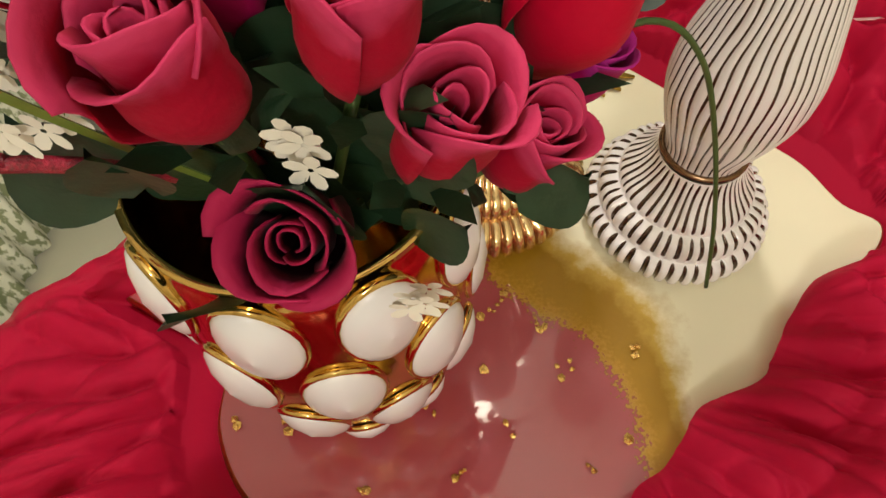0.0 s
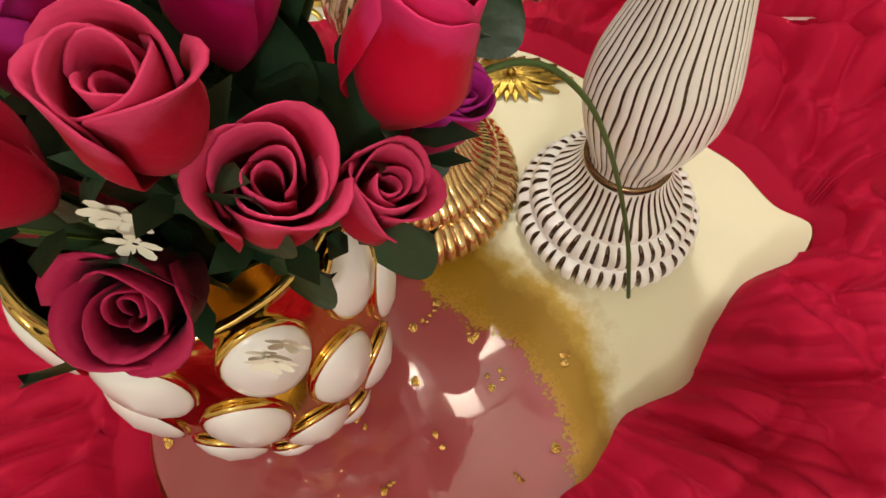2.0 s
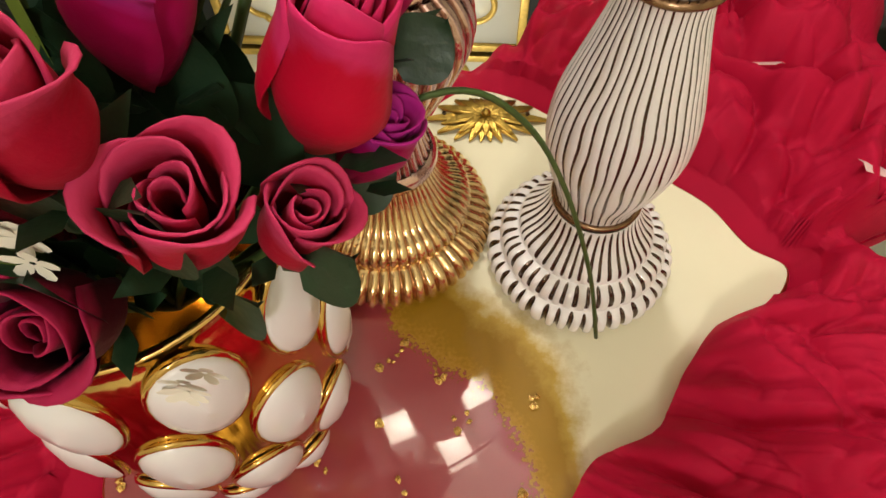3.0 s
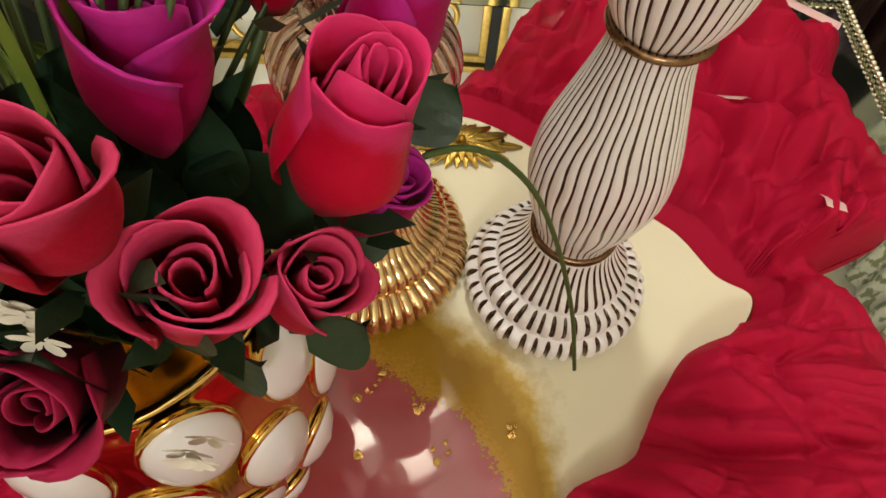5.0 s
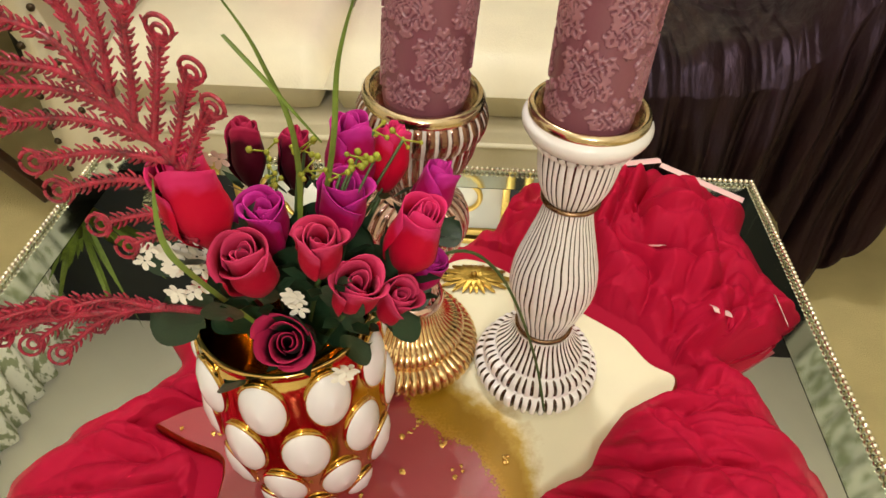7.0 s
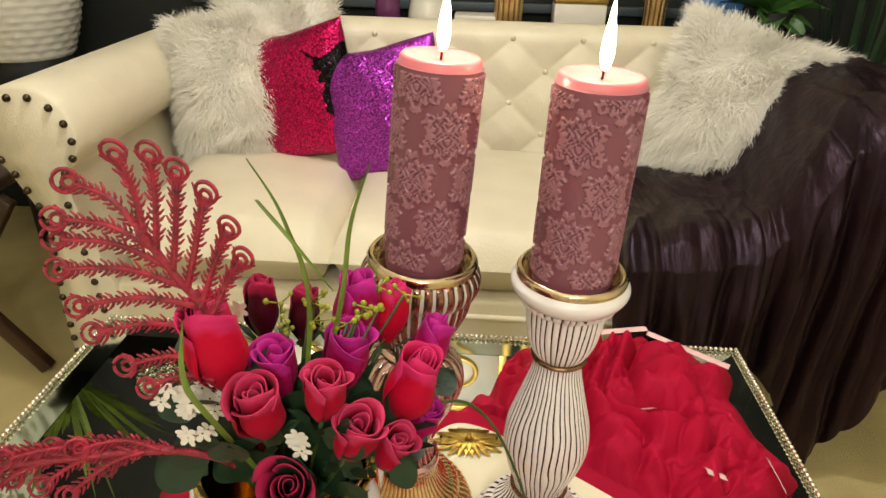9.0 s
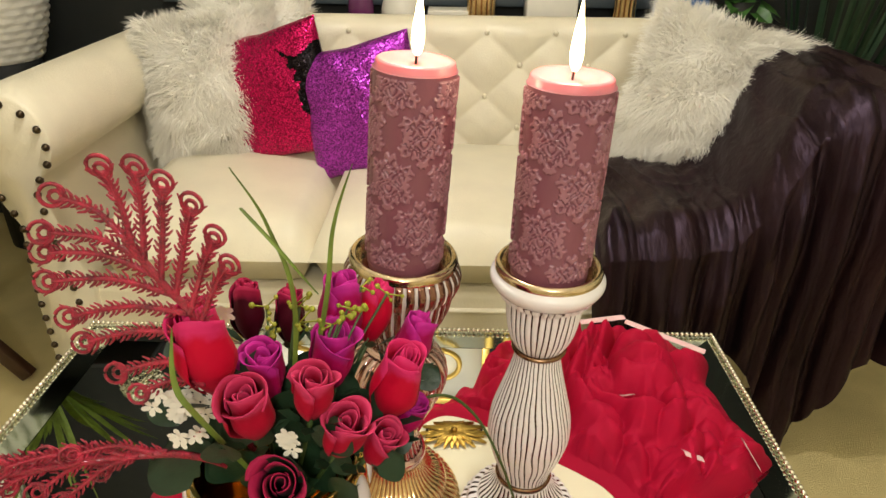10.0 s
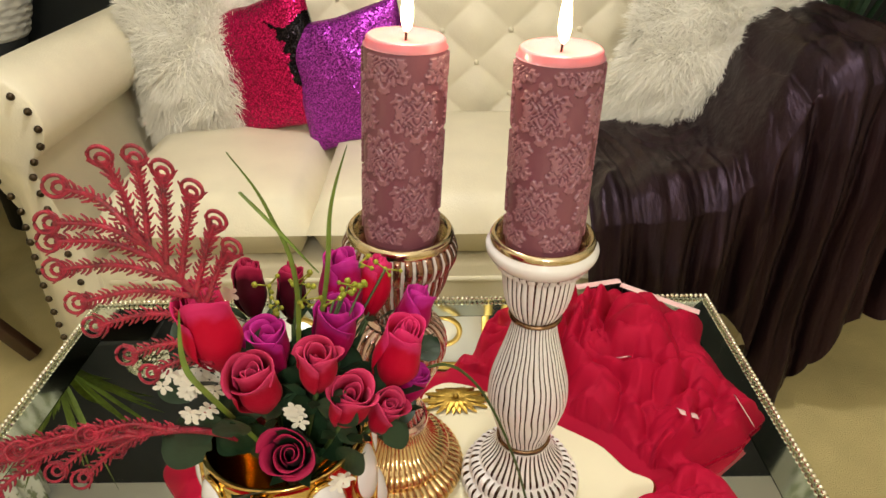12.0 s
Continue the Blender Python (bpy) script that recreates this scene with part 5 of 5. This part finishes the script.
def fur_pillow(m, size, seed, count):
    o = empty("fur_cushion", m, "fluffy white long-haired fur cushion", "cushion", "fur cushions")
    v, f = pillow_mesh(size, size, 0.14, 16)
    raw("cover", v, f, FUR, o)
    rng = random.Random(seed)
    hv, hf = [], []
    for k in range(count):
        s, t = rng.uniform(-1, 1), rng.uniform(-1, 1)
        if rng.random() < 0.35:
            if rng.random() < 0.5:
                s = math.copysign(rng.uniform(0.9, 1), s)
            else:
                t = math.copysign(rng.uniform(0.9, 1), t)
        side = 1 if rng.random() < 0.85 else -1
        e = ((1 - s * s) * (1 - t * t)) ** 0.42
        pin = 1 - 0.07 * (1 - abs(s * t)) * max(abs(s), abs(t)) ** 2
        p = Vector((s * size / 2 * pin, -side * 0.07 * e, t * size / 2 * pin))
        d = Vector((s * 0.9 + rng.gauss(0, 0.35), -side * (0.25 + 0.2 * e), t * 0.9 - 0.35 + rng.gauss(0, 0.35)))
        clump = noise.noise_vector(p * 22)
        d = (d + clump * 0.9).normalized()
        L = rng.uniform(0.022, 0.045)
        out = Vector((0.5 * s, -side * (0.5 + 0.5 * e), 0.5 * t + 0.25)) + 0.3 * Vector((rng.gauss(0, 1), rng.gauss(0, 1), rng.gauss(0, 1)))
        sd = d.cross(out).normalized() * 0.0009
        q = p + d * L * 0.55
        tip = p + d * L + Vector((0, 0, -0.006)) + clump * 0.006
        b = len(hv)
        hv += [p - sd, p + sd, q - sd * 0.8, q + sd * 0.8, tip]
        hf += [(b, b + 1, b + 3, b + 2), (b + 2, b + 3, b + 4)]
    coat = raw("fur", hv, hf, FUR, o, "long white strands")
    tagged(coat, kind="stuff")
    return o


fur_pillow(pose(-0.455, 1.15, 0.585, -16, -6, 8), 0.30, 5, 17000)
fur_pillow(pose(-0.40, 1.235, 0.64, -12, 6, 0), 0.27, 6, 8000)
fur_pillow(pose(0.635, 1.03, 0.60, -16, 15, -14), 0.32, 7, 17000)


def throw():
    """Plush throw over the arm: lies on the seat and the arm, falls in upright folds over the front and down the outer side."""
    nu, nv, v, f = 230, 150, [], []
    for i in range(nu + 1):
        u = i / nu
        flat = min(1.0, u / 0.84)
        x = 0.35 + 0.58 * flat
        side = max(0.0, (u - 0.84) / 0.16)
        x += 0.055 * math.sin(side * math.pi / 2)
        rise = 1 / (1 + math.exp(-(x - 0.655) / 0.026))
        ztop = SZ + 0.03 + (0.708 - SZ - 0.03) * rise - 0.03 * max(0.0, x - 0.86) / 0.07
        ztop -= 0.34 * side ** 1.3
        lip = 0.03 * math.sin(min(1.0, u / 0.05) * math.pi / 2) - 0.03
        front = SYF - 0.045 - 0.018 * math.sin(u * 9 + 0.5)
        back = 1.02 + 0.36 * rise
        ls = back - front
        q = max(0.0, 1 - abs(u - 0.56) / 0.17)
        q = q * q * (3 - 2 * q)
        fall = max(0.04, ztop - 0.28 + 0.25 * q + 0.09 * max(0.0, 1 - u / 0.45) ** 0.5 - 0.012 * math.sin(u * 31))
        total = ls + fall
        for j in range(nv + 1):
            s = j / nv * total
            w = noise.noise(Vector((u * 5, s * 2.2, 0)))
            n2 = noise.noise(Vector((x * 9, s * 7, 2)))
            n3 = noise.noise(Vector((x * 34, s * 10, 5)))
            gather = abs(math.sin(u * 25 + 1.8 * w)) ** 0.7 + 0.35 * abs(math.sin(u * 61 + 2.4 * w + 1)) ** 0.8
            if s < ls:
                y = back - s
                k = max(0, 1 - (ls - s) / 0.07)
                near = (s / ls) ** 2
                crease = 1 - min(1.0, 2.2 * abs(noise.noise(Vector((x * 19 + 1.5 * n2, s * 5 + x * 2, 8)))))
                z = ztop + lip + 0.010 * n2 + 0.010 * crease ** 1.5 + 0.003 * n3 + 0.024 * (gather - 0.7) * (0.25 + 0.75 * near)
                z -= 0.034 * k * k
                v.append((x, y, z))
            else:
                d = s - ls
                g = min(1, d / 0.10)
                y = front - 0.012 - (0.010 + 0.030 * g) * (gather - 0.55) - 0.012 * n2 - 0.004 * n3 - 0.035 * d
                z = ztop + lip - 0.034 - d
                v.append((x + 0.02 * w * g - 0.05 * d * max(0.0, u - 0.5), y, max(0.012, z)))
    for i in range(nu):
        for j in range(nv):
            a = i * (nv + 1) + j
            f.append((a, a + 1, a + nv + 2, a + nv + 1))
    o = raw("throw_blanket", v, f, VELVET)
    return tagged(o, "dark brown plush throw draped over the sofa arm and seat", "throw")


throw()

# ---- behind the sofa ----
con = empty("console_table", pose(0, 0, 0), "dark narrow console table behind the sofa", "table")
part("top", box_bm(-0.75, 0.95, 1.455, 1.645, 0.615, 0.64, 0.004), WALL_DARK, con)
for x in (-0.7, 0.9):
    for y in (1.48, 1.62):
        part("leg", box_bm(x - 0.02, x + 0.02, y - 0.015, y + 0.015, 0.0, 0.615, 0.003), WALL_DARK, con)
part("shelf_rail", box_bm(-0.75, 0.95, 1.63, 1.65, 0.70, 0.725, 0.003), mat("slate_paint", (0.05, 0.065, 0.075), 0.5, scale=10), con)


def jar(name, x, y, prof, m, label, cat, ribs=0):
    o = empty(name, pose(x, y, 0.6405), label, cat)
    lathe("body", sp(prof), m, o, 96, ribs, 0.10 if ribs else 0.0, close=True)
    return o


jar("purple_vase", -0.165, 1.54, [(0.025, 0), (0.034, 0.02), (0.036, 0.07), (0.028, 0.12), (0.03, 0.14)], PURPLE, "small dark purple glass vase behind the sofa", "vase")
jar("cream_pot", -0.05, 1.54, [(0.035, 0), (0.055, 0.02), (0.058, 0.06), (0.05, 0.1), (0.052, 0.12)], CREAM, "rounded cream ceramic pot behind the sofa", "pot")
jar("gold_vase", 0.165, 1.52, [(0.032, 0), (0.036, 0.01), (0.038, 0.08), (0.04, 0.16)], GOLD_RIB, "ribbed gold vase behind the sofa", "vase", 14)
jar("gold_vase", 0.56, 1.54, [(0.03, 0), (0.034, 0.02), (0.03, 0.08), (0.036, 0.15)], GOLD_RIB, "ribbed gold vase behind the sofa", "vase", 12)
for k in range(3):
    b = empty("book", pose(0.08, 1.55, 0.6405 + k * 0.022), "white-covered book in a small stack", "book", "stacked books")
    part("cover", box_bm(-0.06, 0.06, -0.04, 0.04, 0.0, 0.02, 0.002), CREAM, b)
for x, w, m, lb in ((0.36, 0.14, CREAM, "low cream box with gold trim behind the sofa"), (0.72, 0.13, BLUE, "bright blue box behind the sofa")):
    b = empty("box", pose(x, 1.57, 0.6405), lb, "box")
    part("body", box_bm(-w / 2, w / 2, -0.04, 0.04, 0.0, 0.1, 0.004), m, b)
    part("lid", box_bm(-w / 2 - 0.002, w / 2 + 0.002, -0.042, 0.042, 0.101, 0.125, 0.004), GOLD_FRAME if m == CREAM else m, b)


def plant(x, y, z, seed, n, spread, label, long=0.22, hang=0.0, w=0.03, m=None, pot=True):
    o = empty("potted_plant", pose(x, y, z), label, "plant", "green plants")
    rng = random.Random(seed)
    if pot:
        lathe("pot", [(0.04, 0.0), (0.055, 0.02), (0.06, 0.1), (0.055, 0.1), (0.0, 0.09)], BLACK, o, 32)
    z0 = 0.09 if pot else 0.0
    for k in range(n):
        a = rng.uniform(0, 2 * math.pi)
        L = long * rng.uniform(0.6, 1.1)
        up = rng.uniform(0.2, 1.0) - hang
        path = []
        for i in range(8):
            t = i / 7
            path.append(Vector((spread * t * math.cos(a) * L / long, -abs(spread * t * math.sin(a)) * L / long * 0.6, z0 + L * (up * t - 0.55 * t * t * (1 - up * 0.5)))))
        d = Vector((-math.sin(a), math.cos(a), 0.2)).normalized()
        v, f = [], []
        for i, p in enumerate(path):
            ww = w * math.sin(math.pi * min(1, 0.08 + 0.92 * i / 7)) ** 0.8 * rng.uniform(0.85, 1.1) + 0.0005
            v += [p - d * ww, p + Vector((0, 0, -ww * 0.25)), p + d * ww]
        for i in range(7):
            b = i * 3
            f += [(b, b + 1, b + 4, b + 3), (b + 1, b + 2, b + 5, b + 4)]
        raw("leaf", v, f, m or LEAF, o)
    return o


plant(0.86, 1.54, 0.6405, 1, 26, 0.16, "broad-leaved green pothos in a black pot", 0.2, 0.1, 0.035, mat("pothos_leaf", (0.04, 0.12, 0.02), 0.4, scale=40, vary=0.5))
plant(1.12, 1.5, 0.0, 2, 40, 0.2, "tall dark grass-like plant in a black pot", 0.85, -0.7, 0.008, LEAF_D)
stand = empty("plant_shelf", pose(-1.32, 1.56, 1.42), "small black wall shelf holding a plant", "shelf")
part("board", box_bm(-0.36, 0.34, -0.08, 0.095, -0.02, 0.0, 0.003), WALL_DARK, stand)
plant(-1.42, 1.56, 1.4205, 3, 60, 0.42, "spiky green grass plant on a wall shelf", 0.5, -0.25, 0.012, LEAF)


def crystal_ornament(x, y, z):
    o = empty("crystal_ornament", pose(x, y, z), "silvery crystal-beaded ornament on a stand", "ornament")
    rng = random.Random(3)
    lathe("stand", [(0.0, 0.0), (0.045, 0.0), (0.04, 0.012), (0.008, 0.02), (0.008, 0.05)], SILVER, o, 32)
    items = []
    for k in range(420):
        a, b = rng.uniform(0, 2 * math.pi), rng.uniform(-1, 1)
        r = math.sqrt(1 - b * b)
        items.append(ball_data((0.075 * r * math.cos(a), 0.06 * r * math.sin(a), 0.115 + 0.075 * b), rng.uniform(0.007, 0.011), 5, 3))
    v, f = join_data(items)
    raw("crystals", v, f, CRYSTAL, o, smooth=False)
    return o


crystal_ornament(-1.05, 1.55, 1.4205)


# ---- left of the sofa ----
def side_table():
    o = empty("side_table", pose(-0.98, 0.86, 0), "dark wooden folding side table with crossed legs", "table")
    part("tabletop", box_bm(-0.15, 0.10, -0.14, 0.55, 0.42, 0.445, 0.006), WOOD, o)
    for y in (-0.05, 0.45):
        for s in (-1, 1):
            bm = box_bm(-0.016, 0.016, -0.012, 0.012, -0.25, 0.25, 0.003)
            bmesh.ops.transform(bm, matrix=Matrix.Translation((-0.02, y + s * 0.013, 0.21)) @ Matrix.Rotation(s * 0.62, 4, "Y"), verts=bm.verts)
            part("leg", bm, WOOD, o)
    return o


side_table()


def textured_lamp():
    o = empty("ceramic_vase", pose(-1.2, 1.5, 0.0), "tall white ceramic floor vase with a scalloped texture", "vase")
    v, f = [], []
    seg, rows = 72, 60
    for j in range(rows + 1):
        t = j / rows
        r = 0.12 + 0.05 * math.sin(math.pi * t)
        for i in range(seg):
            a = 2 * math.pi * i / seg
            h = 0.006 * abs(math.sin(a * 9 + (j // 3 % 2) * math.pi / 2)) * abs(math.sin(j * math.pi / 3))
            v.append(((r + h) * math.cos(a), (r + h) * math.sin(a), 0.56 + t * 0.4))
    for j in range(rows):
        for i in range(seg):
            k = (i + 1) % seg
            f.append((j * seg + i, j * seg + k, (j + 1) * seg + k, (j + 1) * seg + i))
    raw("body", v, f, CREAM, o)
    lathe("base", [(0.1, 0.0), (0.1, 0.5), (0.12, 0.56)], WALL_DARK, o, 32, close=True)
    return o


textured_lamp()
